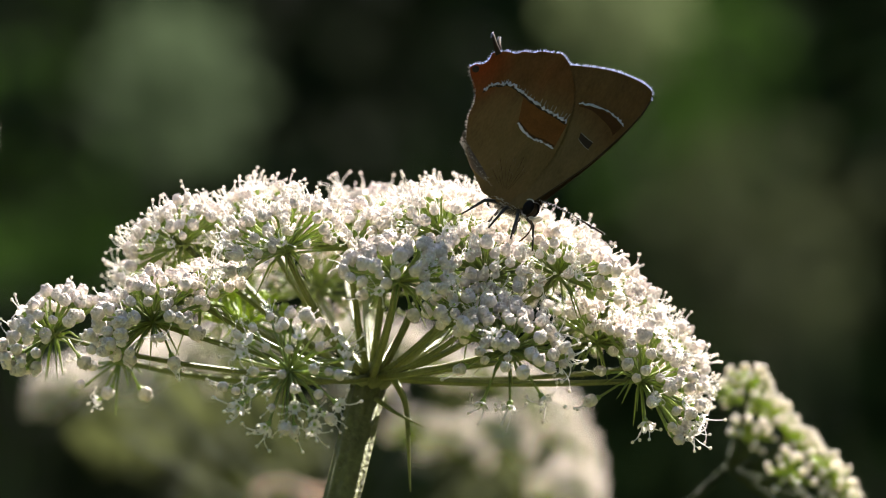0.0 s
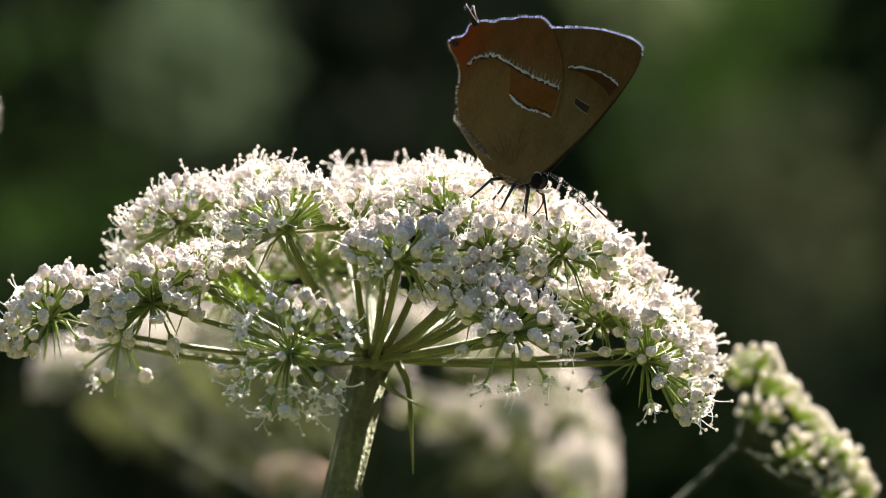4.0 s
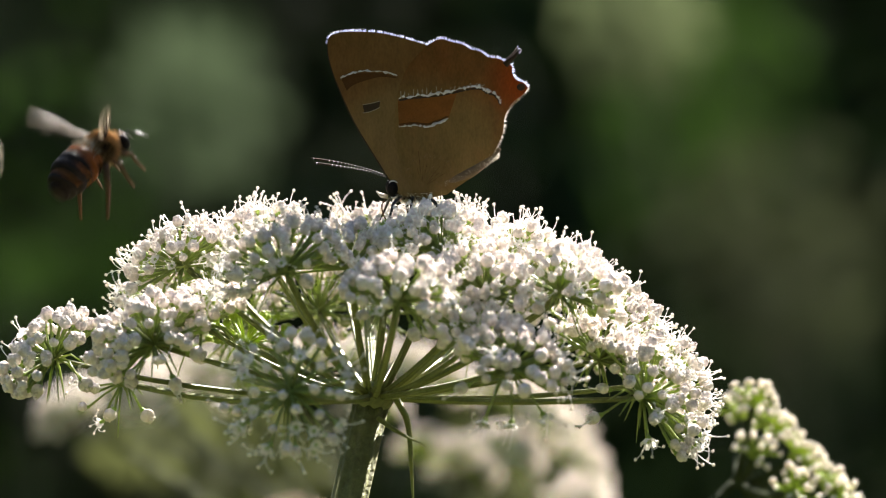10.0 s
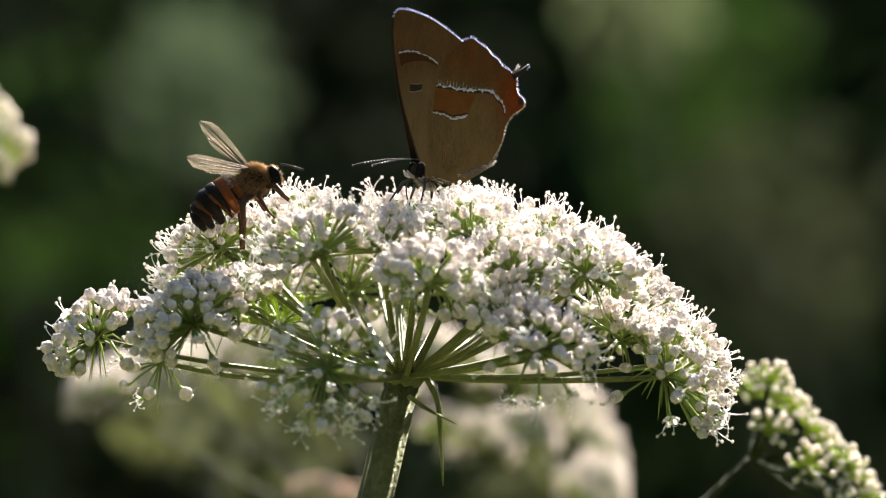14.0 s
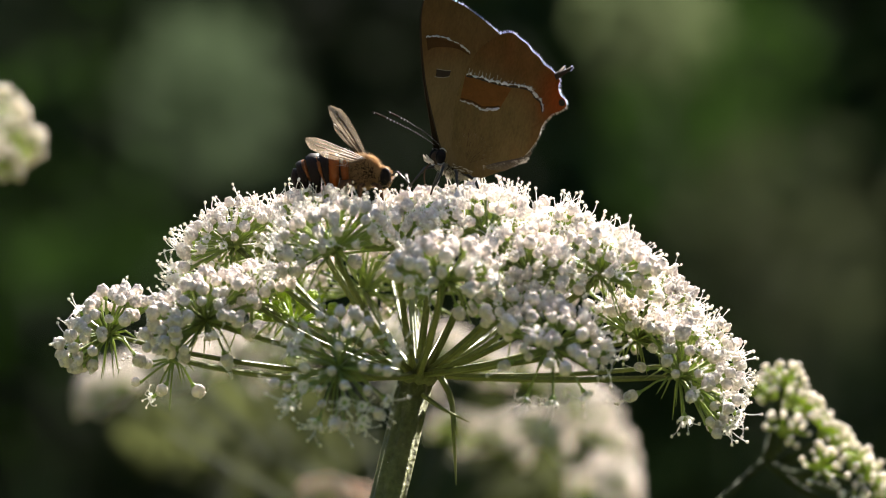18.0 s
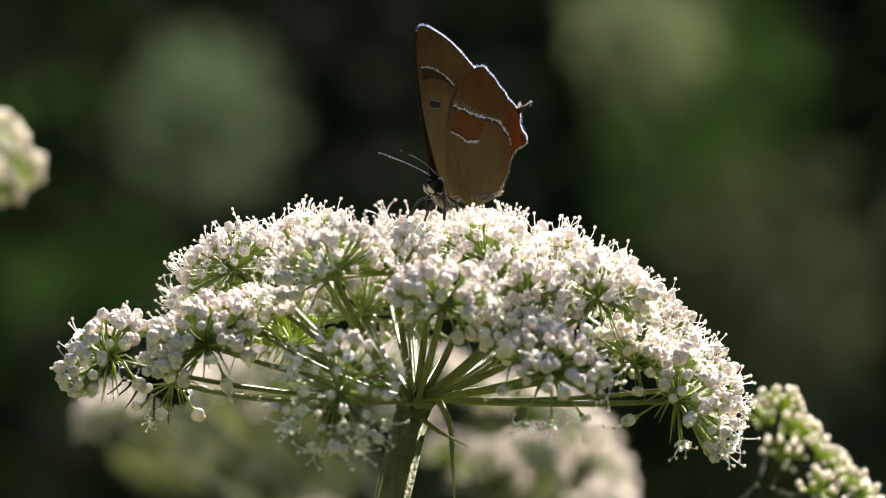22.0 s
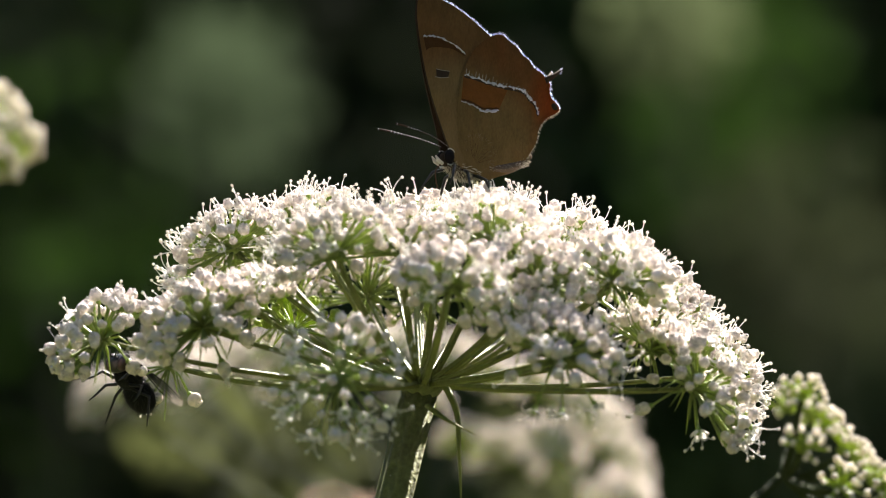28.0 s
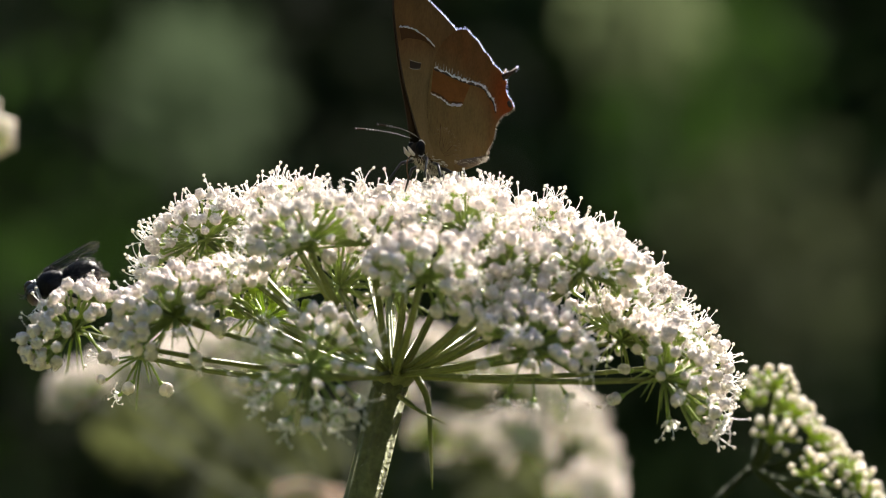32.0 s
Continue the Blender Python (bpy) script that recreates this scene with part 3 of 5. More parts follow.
# ---- insects ----
def wing_material(name, a, b, mix_at, near, far, lines, outer):
    """Scaled wing skin: brown ground, redder towards the margin, that turns to b near a point of the wing (x, z in millimetres)."""
    m = material(name, a, 0.75, 1100, 0.26, 0.25, 0.2, gloss=0.02)
    n, l = m.node_tree.nodes, m.node_tree.links
    hsv = [k for k in n if k.type == "HUE_SAT"][0]
    co = [k for k in n if k.type == "TEX_COORD"][0]
    dist = n.new("ShaderNodeVectorMath")
    dist.operation = "DISTANCE"
    flat = n.new("ShaderNodeVectorMath")
    flat.operation = "MULTIPLY"
    flat.inputs[1].default_value = (1, 0, 1)
    dist.inputs[1].default_value = (mix_at[0] * MM, 0, mix_at[1] * MM)
    rng = n.new("ShaderNodeMapRange")
    rng.inputs[1].default_value, rng.inputs[2].default_value = near * MM, far * MM
    rng.inputs[3].default_value, rng.inputs[4].default_value = 1, 0
    wave = n.new("ShaderNodeTexNoise")
    wave.inputs["Scale"].default_value = lines
    mul = n.new("ShaderNodeMath")
    mul.operation = "MULTIPLY_ADD"
    mul.inputs[1].default_value, mul.inputs[2].default_value = 0.5, -0.25
    plus = n.new("ShaderNodeMath")
    plus.use_clamp = True
    mix = n.new("ShaderNodeMix")
    mix.data_type = "RGBA"
    mix.inputs["B"].default_value = (*b, 1)
    reach = n.new("ShaderNodeVectorMath")
    reach.operation = "DISTANCE"
    reach.inputs[1].default_value = (0.5 * MM, 0, 0.6 * MM)
    band = n.new("ShaderNodeMapRange")
    band.interpolation_type = "SMOOTHSTEP"
    band.inputs[1].default_value, band.inputs[2].default_value = 9.0 * MM, 14.5 * MM
    ground = n.new("ShaderNodeMix")
    ground.data_type = "RGBA"
    ground.inputs["A"].default_value, ground.inputs["B"].default_value = (*a, 1), (*outer, 1)
    l.new(flat.outputs[0], reach.inputs[0])
    l.new(reach.outputs["Value"], band.inputs[0])
    l.new(band.outputs[0], ground.inputs["Factor"])
    l.new(ground.outputs["Result"], mix.inputs["A"])
    l.new(co.outputs["Object"], flat.inputs[0])
    l.new(flat.outputs[0], dist.inputs[0])
    l.new(dist.outputs["Value"], rng.inputs[0])
    grain = n.new("ShaderNodeMapping")
    grain.inputs["Scale"].default_value = (1, 1, 0.45)
    l.new(co.outputs["Object"], grain.inputs["Vector"])
    l.new(grain.outputs[0], wave.inputs["Vector"])
    for noisy in [k for k in n if k.type == "TEX_NOISE" and k != wave]:
        l.new(grain.outputs[0], noisy.inputs["Vector"])
    l.new(wave.outputs[0], mul.inputs[0])
    l.new(rng.outputs[0], plus.inputs[0])
    l.new(mul.outputs[0], plus.inputs[1])
    l.new(plus.outputs[0], mix.inputs["Factor"])
    l.new(mix.outputs["Result"], hsv.inputs["Color"])
    return m


HINDWING = wing_material("hindwing_scales", (0.118, 0.079, 0.030), (0.19, 0.030, 0.006), (-11.5, 12.8), 0.5, 5.0, 300, (0.101, 0.047, 0.0155))
FOREWING = wing_material("forewing_scales", (0.116, 0.079, 0.033), (0.100, 0.057, 0.021), (4, 18), 0.5, 6.0, 300, (0.093, 0.050, 0.018))
ORANGE = material("orange_band", (0.105, 0.042, 0.011), 0.8, 1500, 0.25, 0.2, 0.1, gloss=0.02)
BROWN = material("brown_band", (0.050, 0.023, 0.009), 0.8, 1500, 0.2, 0.2, 0.1, gloss=0.02)
WHITE_SCALE = material("white_scales", (0.42, 0.42, 0.45), 0.6, 1500, 0.25, 0.1, 0.3)
GREY_SCALE = material("grey_scales", (0.21, 0.185, 0.16), 0.7, 1500, 0.25, 0.1, 0.1, gloss=0.02)
DARK_SCALE = material("dark_scales", (0.028, 0.019, 0.013), 0.8, 1500, 0.2, 0.2, gloss=0.04)
GOLD_HAIR = material("golden_hair", (0.13, 0.085, 0.032), 0.5, 1500, 0.2, 0.0, 0.3)
ABDOMEN = material("brown_abdomen_scales", (0.09, 0.066, 0.045), 0.7, 1500, 0.25, 0.2, gloss=0.05)
FRINGE = material("white_fringe", (0.38, 0.41, 0.56), 0.5, 1500, 0.1, 0.0, 0.5)
FUR = material("grey_tan_fur", (0.30, 0.26, 0.20), 0.7, 1500, 0.2, 0.0, 0.35)
PALE_FUR = material("white_fur", (0.44, 0.40, 0.34), 0.7, 1500, 0.15, 0.0, 0.35)
CHITIN = material("black_chitin", (0.018, 0.016, 0.014), 0.35, 1200, 0.2, 0.2, gloss=0.25)
EYE = material("dark_eye", (0.006, 0.005, 0.005), 0.5, 2500, 0.2, 0.2, gloss=0.04)
RED_EYE = material("dark_red_eye", (0.028, 0.011, 0.009), 0.35, 2500, 0.2, 0.2, gloss=0.5)
BEE_FUR = material("tan_bee_fur", (0.48, 0.32, 0.17), 0.7, 1500, 0.25, 0.0, 0.65)
BEE_ORANGE = material("amber_band", (0.34, 0.115, 0.022), 0.4, 1200, 0.2, 0.2, 0.7, gloss=0.4)
BEE_DARK = material("dark_band", (0.014, 0.009, 0.007), 0.5, 1200, 0.2, 0.2, gloss=0.06)
BEE_LEG = material("brown_leg", (0.07, 0.035, 0.015), 0.6, 1200, 0.2, 0.2, 0.1, gloss=0.15)
FLY_BODY = material("black_fly_body", (0.008, 0.008, 0.010), 0.45, 1200, 0.3, 0.2, gloss=0.05)


def membrane(name, color, share, gloss=0.5):
    """Clear insect wing: lets most light pass, shines and scatters a little."""
    m = material(name, color, 0.3, 1200, 0.2, 0.3, 0.45, gloss=gloss)
    n, l = m.node_tree.nodes, m.node_tree.links
    out = n["Material Output"]
    old = out.inputs["Surface"].links[0].from_socket
    clear = n.new("ShaderNodeBsdfTransparent")
    s = n.new("ShaderNodeMixShader")
    s.inputs[0].default_value = share
    l.new(clear.outputs[0], s.inputs[1])
    l.new(old, s.inputs[2])
    l.new(s.outputs[0], out.inputs["Surface"])
    return m


BEE_WING = membrane("bee_wing", (0.30, 0.24, 0.18), 0.3)
FLY_WING = membrane("fly_wing", (0.15, 0.125, 0.11), 0.36, 0.12)


def hairs(g, c, r, count, length, rng, keep=None, slot=0, thick=0.045):
    """Short fur standing on an ellipsoid."""
    for _ in range(count):
        u = Vector((rng.gauss(0, 1), rng.gauss(0, 1), rng.gauss(0, 1))).normalized()
        if keep and not keep(u):
            continue
        p = Vector((c[0] + u.x * r[0], c[1] + u.y * r[1], c[2] + u.z * r[2]))
        d = (u + Vector((-0.5, rng.uniform(-0.3, 0.3), rng.uniform(-0.3, 0.3)))).normalized() * length * rng.uniform(0.6, 1.2)
        s = d.orthogonal().normalized() * thick
        s2 = d.cross(s).normalized() * thick
        g.add([tuple(p + s), tuple(p - s * 0.5 + s2), tuple(p - s * 0.5 - s2), tuple(p + d)], [(0, 1, 3), (1, 2, 3), (2, 0, 3)], slot)


def smooth_line(pts, n):
    """n points a step along a smooth curve through pts."""
    out = []
    for i in range(len(pts) - 1):
        p0, p1, p2, p3 = pts[max(i - 1, 0)], pts[i], pts[i + 1], pts[min(i + 2, len(pts) - 1)]
        for k in range(n):
            u = k / n
            out.append(tuple(0.5 * (2 * b + (c - a) * u + (2 * a - 5 * b + 4 * c - d) * u * u + (3 * b - a - 3 * c + d) * u ** 3) for a, b, c, d in zip(p0, p1, p2, p3)))
    return out + [pts[-1]]


UPPER = material("dark_upperside", (0.04, 0.026, 0.016), 0.8, 1500, 0.2, 0.2, 0.0, gloss=0.03)


def wing_skin(root, rim, side, gap, sag, n=9):
    """A wing as a skin from its root to its rim (x, z), slightly bowed outwards, with raised veins. Returns its mesh and its height function."""
    rx, rz = root

    def off(x, z):
        far = math.hypot(x - rx, z - rz) / 18
        a = math.atan2(x - rx, z - rz)
        return side * (gap + 1.1 * (1 - min(1, far)) ** 4 + sag * math.sin(math.pi * min(1, far)) + 0.018 * math.cos(a * 26) * far)

    g = Geo()
    verts = [(rx, off(rx, rz), rz)]
    m = len(rim)
    for i in range(1, n + 1):
        for x, z in rim:
            px, pz = rx + (x - rx) * i / n, rz + (z - rz) * i / n
            verts.append((px, off(px, pz), pz))
    faces = [(0, 1 + k, 2 + k) for k in range(m - 1)]
    for i in range(n - 1):
        for k in range(m - 1):
            a = 1 + i * m + k
            faces.append((a, a + m, a + m + 1, a + 1))
    g.add(verts, faces)
    return g, off


def ribbon(g, line, width, off, lift, ragged=0.0, rng=None):
    """A narrow raised strip along a line (x, z) on a wing."""
    a, b = [], []
    for i, (x, z) in enumerate(line):
        x1, z1 = line[min(i + 1, len(line) - 1)]
        x0, z0 = line[max(i - 1, 0)]
        d = math.hypot(x1 - x0, z1 - z0) or 1
        nx, nz = -(z1 - z0) / d, (x1 - x0) / d
        w = width * 0.5 * (0.55 if i in (0, len(line) - 1) else 1)
        j = rng.uniform(-ragged, ragged) if rng else 0
        k = rng.uniform(-ragged, ragged) if rng else 0
        a.append((x + nx * (w + j), z + nz * (w + j)))
        b.append((x - nx * (w + k), z - nz * (w + k)))
    n = len(line)
    verts = [(x, off(x, z) + lift, z) for x, z in a + b] + [(x, off(x, z) - lift * 0.5, z) for x, z in a + b]
    faces = [(i, i + 1, n + i + 1, n + i) for i in range(n - 1)]
    faces += [(2 * n + i, i, i + 1, 2 * n + i + 1)[::-1] for i in range(n - 1)]
    faces += [(n + i, n + i + 1, 3 * n + i + 1, 3 * n + i) for i in range(n - 1)]
    g.add(verts, faces)


def patch(g, top, low, off, lift):
    """A raised field between two lines (x, z) of equal length."""
    n = len(top)
    verts = []
    for s in (0, 0.5, 1):
        for (x0, z0), (x1, z1) in zip(top, low):
            x, z = x0 + (x1 - x0) * s, z0 + (z1 - z0) * s
            verts.append((x, off(x, z) + lift, z))
    g.add(verts, [(r * n + i, r * n + i + 1, (r + 1) * n + i + 1, (r + 1) * n + i) for r in range(2) for i in range(n - 1)])


def fringe_on(line, off, rng, length):
    """Fine pale hairs standing along a wing's margin."""
    g = Geo()
    for i in range(len(line) - 1):
        (x0, z0), (x1, z1) = line[i], line[i + 1]
        d = math.hypot(x1 - x0, z1 - z0) or 1
        nx, nz = (z1 - z0) / d, -(x1 - x0) / d
        for k in range(max(2, int(d / 0.11))):
            u = rng.random()
            x, z = x0 + (x1 - x0) * u, z0 + (z1 - z0) * u
            n = length * rng.uniform(0.6, 1.2)
            t = rng.uniform(-0.35, 0.35)
            y = off(x, z)
            ex, ez = x + (nx + t * (x1 - x0) / d) * n, z + (nz + t * (z1 - z0) / d) * n
            w = 0.038
            g.add([(x - (x1 - x0) / d * w, y, z - (z1 - z0) / d * w), (x + (x1 - x0) / d * w, y, z + (z1 - z0) / d * w), (x, y + 0.06, z), (ex, y + rng.uniform(-0.12, 0.12), ez)],
                  [(0, 1, 3), (1, 2, 3), (2, 0, 3)])
    return g


FORE_COSTA = [(3.0, -0.1), (5.4, 3.9), (7.8, 8.0), (9.7, 12.3), (10.7, 15.3), (10.9, 17.2)]
FORE_EDGE = [(10.9, 17.2), (10.5, 18.1), (9.0, 18.5), (7.0, 18.5), (5.2, 18.35), (3.5, 18.0), (1.4, 17.4), (-0.7, 16.7), (-1.3, 15.8)]
FORE_INNER = [(-1.3, 15.8), (-1.2, 11), (-0.2, 5), (0.9, -0.3)]
HIND_FRONT = [(1.8, -0.4), (2.9, 4.5), (3.3, 8.0), (2.9, 11.5), (1.6, 14.6), (-0.5, 16.8)]
HIND_EDGE = [(-0.5, 16.8), (-2.0, 17.5), (-3.2, 17.15), (-4.6, 16.8), (-5.4, 16.25), (-6.6, 15.95), (-7.4, 15.3), (-8.6, 15.1), (-9.6, 14.6)]
HIND_BAY = [(-9.6, 14.6), (-10.2, 14.2), (-10.2, 13.4), (-10.7, 12.6), (-11.5, 12.3), (-12.0, 11.7)]
HIND_INNER = [(-12.0, 11.7), (-11.5, 11.0), (-10.2, 10.0), (-9.3, 8.4), (-9.1, 6.6), (-8.0, 4.3), (-6.0, 2.0), (-2.6, -0.3)]


ANTENNAE = []


def butterfly():
    rng = random.Random(21)
    root = new("butterfly")
    tagged(root, "brown hairstreak butterfly with folded orange-brown wings and fine white lines", "butterfly")
    g = Geo()
    ball(g, (1.0, 0, 0.1), (2.4, 1.0, 1.25), 14, 10)
    thorax = part("thorax", g, [DARK_SCALE], root)
    g = Geo()
    hairs(g, (1.0, 0, 0.1), (2.35, 1.0, 1.2), 1500, 0.4, rng, lambda u: u.z < -0.05 or u.x > 0.75, 0, 0.03)
    tagged(part("fur", g, [FUR], thorax, "grey-tan fur"), kind="stuff")
    g = Geo()
    hairs(g, (0.9, 0, 0.2), (2.6, 1.25, 1.4), 800, 0.5, rng, lambda u: u.z < -0.1)
    tagged(part("belly_fur", g, [PALE_FUR], thorax, "whitish fur underneath"), kind="stuff")
    g = Geo()
    tube(g, smooth_line([(-1.2, 0, 0.8), (-3.2, 0, 1.3), (-5.4, 0, 2.2), (-7.3, 0, 3.5), (-8.7, 0, 4.9)], 4), [0.62 + 0.25 * math.sin(math.pi * min(1, i / 13)) - 0.25 * (i / 16) for i in range(17)], 12)
    abdomen = part("abdomen", g, [ABDOMEN], root, "tan abdomen with pale underside")
    g = Geo()
    for i in range(12):
        u = i / 11
        c = (-1.8 - 6.3 * u, 0, 0.95 + 2.2 * u + 0.9 * u * u)
        hairs(g, c, (0.5, 0.75 - 0.25 * u, 0.8 - 0.25 * u), 200, 0.3, rng, lambda w: w.z < 0.1 or w.x < -0.8, 0, 0.03)
    tagged(part("fur", g, [PALE_FUR], abdomen, "pale fur"), kind="stuff")
    g = Geo()
    ball(g, (3.3, 0, 0.4), (0.95, 0.9, 0.95), 12, 8)
    head = part("head", g, [DARK_SCALE], root)
    for s in (1, -1):
        g = Geo()
        ball(g, (3.55, s * 0.68, 0.45), (0.7, 0.42, 0.88), 16, 10)
        part("eye", g, [EYE], head, "black eye")
        for r, k in ((1.0, 1.0), (0.62, 1.22)):
            g = Geo()
            ring = [(3.52 + 0.76 * r * math.cos(a), s * (0.72 + 0.27 * (k - 0.85)), 0.45 + 0.97 * r * math.sin(a)) for a in [math.pi * (0.5 + i / 10) for i in range(-2 if r == 1 else 1, 12 if r == 1 else 10)]]
            tube(g, ring, 0.085, 5)
            part("eye_ring", g, [WHITE_SCALE], head, "white ring round the eye")
        g = Geo()
        tube(g, [(4.1, s * 0.3, -0.5), (4.8, s * 0.32, -0.35), (5.3, s * 0.3, 0.1)], [0.22, 0.24, 0.07], 6)
        part("palp", g, [PALE_FUR], head)
        line = smooth_line([(0, 0, 0), (2.5, s * 0.5, 0.25), (5.4, s * 0.9, 0.2), (8.9, s * 1.2, -0.1)], 8)
        g = Geo()
        tube(g, line, [0.06] * 17 + [0.07, 0.08, 0.1, 0.12, 0.12, 0.12, 0.1, 0.06], 6)
        antenna = part("antenna", g, [DARK_SCALE], head)
        antenna.matrix_basis = pose(0.0039, s * 0.00045, 0.0017)
        ANTENNAE.append((antenna, s))
        g = Geo()
        for i in range(1, 24, 1):
            p, q = Vector(line[i]), Vector(line[i + 1])
            tube(g, [p, p.lerp(q, 0.25)], 0.066 if i < 17 else 0.11, 6)
        part("white_bands", g, [WHITE_SCALE], antenna, "white bands along the antenna")
    g = Geo()
    tube(g, smooth_line([(4.2, 0, -0.6), (4.7, 0, -1.4), (4.6, 0, -2.4), (4.1, 0, -3.4)], 4), 0.09, 5)
    part("proboscis", g, [BEE_LEG], head)
    for s in (1, -1):
        for x, fx, bx in ((2.6, 3.6, 4.6), (1.2, 1.6, 1.4), (-0.2, -1.2, -2.6)):
            g = Geo()
            tube(g, [(x, s * 0.7, -0.4), (fx, s * 1.9, -1.0), ((fx + bx) / 2, s * 2.4, -2.4), (bx, s * 2.7, -3.6)], [0.24, 0.2, 0.14, 0.1], 6)
            part("leg", g, [CHITIN], root, "dark leg")
    wings = []
    for s in (1, -1):
        rim = smooth_line(FORE_COSTA, 3)[:-1] + smooth_line(FORE_EDGE, 3)[:-1] + smooth_line(FORE_INNER, 3)
        g, off = wing_skin((2.0, -0.4), rim, s, 0.08, 0.1)
        fore = part("forewing", g, [FOREWING], root, "brown forewing with a dark bar")
        part("upperside", wing_skin((2.0, -0.4), rim, s, 0.065, 0.1)[0], [UPPER], fore, "dark brown inner side")
        out = s * 0.05
        g = Geo()
        tube(g, [(x, off(x, z), z) for x, z in smooth_line(FORE_COSTA, 3)], [0.09 - 0.003 * i for i in range(16)], 5)
        part("leading_edge", g, [DARK_SCALE], fore, "dark leading edge")
        tagged(part("fringe", fringe_on(smooth_line(FORE_EDGE[:-1], 4), off, rng, 0.34), [FRINGE], fore, "white fringe"), kind="stuff")
        g = Geo()
        ribbon(g, smooth_line([(9.4, 13.3), (8.2, 13.8), (6.6, 14.0), (4.6, 13.9), (2.9, 13.4)], 6), 0.17, off, out, 0.12, rng)
        part("white_line", g, [WHITE_SCALE], fore, "thin white line")
        g = Geo()
        patch(g, smooth_line([(9.3, 13.1), (8.2, 13.6), (6.6, 13.8), (4.6, 13.7), (3.0, 13.2)], 3), smooth_line([(8.7, 11.8), (8.0, 12.4), (6.6, 12.9), (4.8, 13.3), (3.0, 13.1)], 3), off, out * 0.8)
        part("brown_band", g, [BROWN], fore, "brown band")
        g = Geo()
        patch(g, [(6.9, 10.1), (6.2, 10.2), (5.5, 10.35), (4.9, 10.5)], [(6.7, 9.2), (6.1, 9.3), (5.5, 9.55), (5.0, 9.8)], off, out)
        part("dark_bar", g, [DARK_SCALE], fore, "dark bar")
        for z0 in (0.0, 0.95):
            g = Geo()
            ribbon(g, [(6.9, 10.15 - z0), (6.2, 10.25 - z0), (5.5, 10.4 - z0 * 0.9), (4.9, 10.55 - z0 * 0.75)], 0.1, off, out * 1.3)
            part("bar_edge", g, [GREY_SCALE], fore, "pale edge")
        rim = smooth_line(HIND_FRONT, 3)[:-1] + smooth_line(HIND_EDGE, 3)[:-1] + smooth_line(HIND_BAY, 3)[:-1] + smooth_line(HIND_INNER, 3)
        g, off = wing_skin((0.2, -0.6), rim, s, 0.18, 0.16)
        hind = part("hindwing", g, [HINDWING], root, "orange-brown hindwing with white lines")
        part("upperside", wing_skin((0.2, -0.6), rim, s, 0.165, 0.16)[0], [UPPER], hind, "dark brown inner side")
        tagged(part("fringe", fringe_on(smooth_line(HIND_EDGE, 4) + smooth_line(HIND_BAY, 4), off, rng, 0.36), [FRINGE], hind, "white fringe"), kind="stuff")
        tagged(part("hair_edge", fringe_on(smooth_line(HIND_INNER[:-2], 4), off, rng, 0.4), [PALE_FUR], hind, "pale hairy margin"), kind="stuff")
        g = Geo()
        outer = [(2.8, 10.9), (0.6, 11.1), (-2.0, 11.3), (-4.5, 11.8), (-6.3, 12.0), (-7.2, 11.5), (-8.2, 11.1), (-8.9, 10.0)]
        ribbon(g, smooth_line(outer, 9), 0.24, off, out, 0.2, rng)
        part("white_line", g, [WHITE_SCALE], hind, "white line")
        g = Geo()
        for x, z in smooth_line(outer[:6], 5)[1:]:
            n = rng.uniform(0.3, 0.95) * (0.5 + 0.5 * (x > -4.5))
            ribbon(g, [(x, z), (x * 1.01, z + n * 0.5), (x * 1.03 + rng.uniform(-0.05, 0.05), z + n)], 0.09, off, out * 0.7, 0.03, rng)
        part("pale_streaks", g, [GREY_SCALE], hind, "short pale streaks along the white line")
        g = Geo()
        inner = [(2.8, 7.6), (1.2, 7.7), (-0.6, 7.6), (-2.9, 8.4)]
        ribbon(g, smooth_line(inner, 8), 0.2, off, out, 0.13, rng)
        part("white_line", g, [WHITE_SCALE], hind, "short white line")
        g = Geo()
        patch(g, smooth_line([(2.9, 10.7), (0.6, 10.9), (-2.0, 11.1), (-3.9, 11.45)], 4), smooth_line([(2.8, 7.7), (1.2, 7.8), (-0.6, 7.75), (-2.9, 8.5)], 4), off, out * 0.6)
        part("orange_band", g, [ORANGE], hind, "orange band")
        g = Geo()
        ribbon(g, smooth_line([(2.8, 7.85), (1.2, 7.95), (-0.6, 7.85), (-2.9, 8.65)], 5), 0.22, off, out * 0.8, 0.05, rng)
        part("dark_line", g, [BROWN], hind, "dark edge of the band")
        g = Geo()
        ribbon(g, smooth_line([(x, z - 0.24) for x, z in outer], 7), 0.2, off, out * 0.8, 0.06, rng)
        part("dark_line", g, [DARK_SCALE], hind, "dark edge under the white line")
        for k in range(9):
            u = k / 8
            x, z = 2.2 - 9.6 * u, 9.0 - 2.6 * u * u - 1.2 * u
            n = rng.uniform(0.3, 0.6)
            g = Geo()
            ribbon(g, [(0.2 + (x - 0.2) * f * n, 0.6 + (z - 0.6) * f * n) for f in (0.2, 0.4, 0.6, 0.8, 1.0)], 0.028, off, out * 0.5, 0.02, rng)
            part("vein", g, [BROWN], hind, "dark vein")
        g = Geo()
        hairs(g, (-0.6, off(-0.6, 2.2), 2.4), (2.4, 0.1, 1.9), 150, 0.5, rng, None, 0, 0.018)
        tagged(part("base_fur", g, [GOLD_HAIR], hind, "golden hairs at the wing's base"), kind="stuff")
        g = Geo()
        tube(g, [(-9.4, off(-9.4, 14.4), 14.4), (-10.3, off(-10, 15) + s * 0.3, 15.3), (-11.0, off(-10, 15) + s * 0.7, 16.2)], [0.4, 0.24, 0.14], 6)
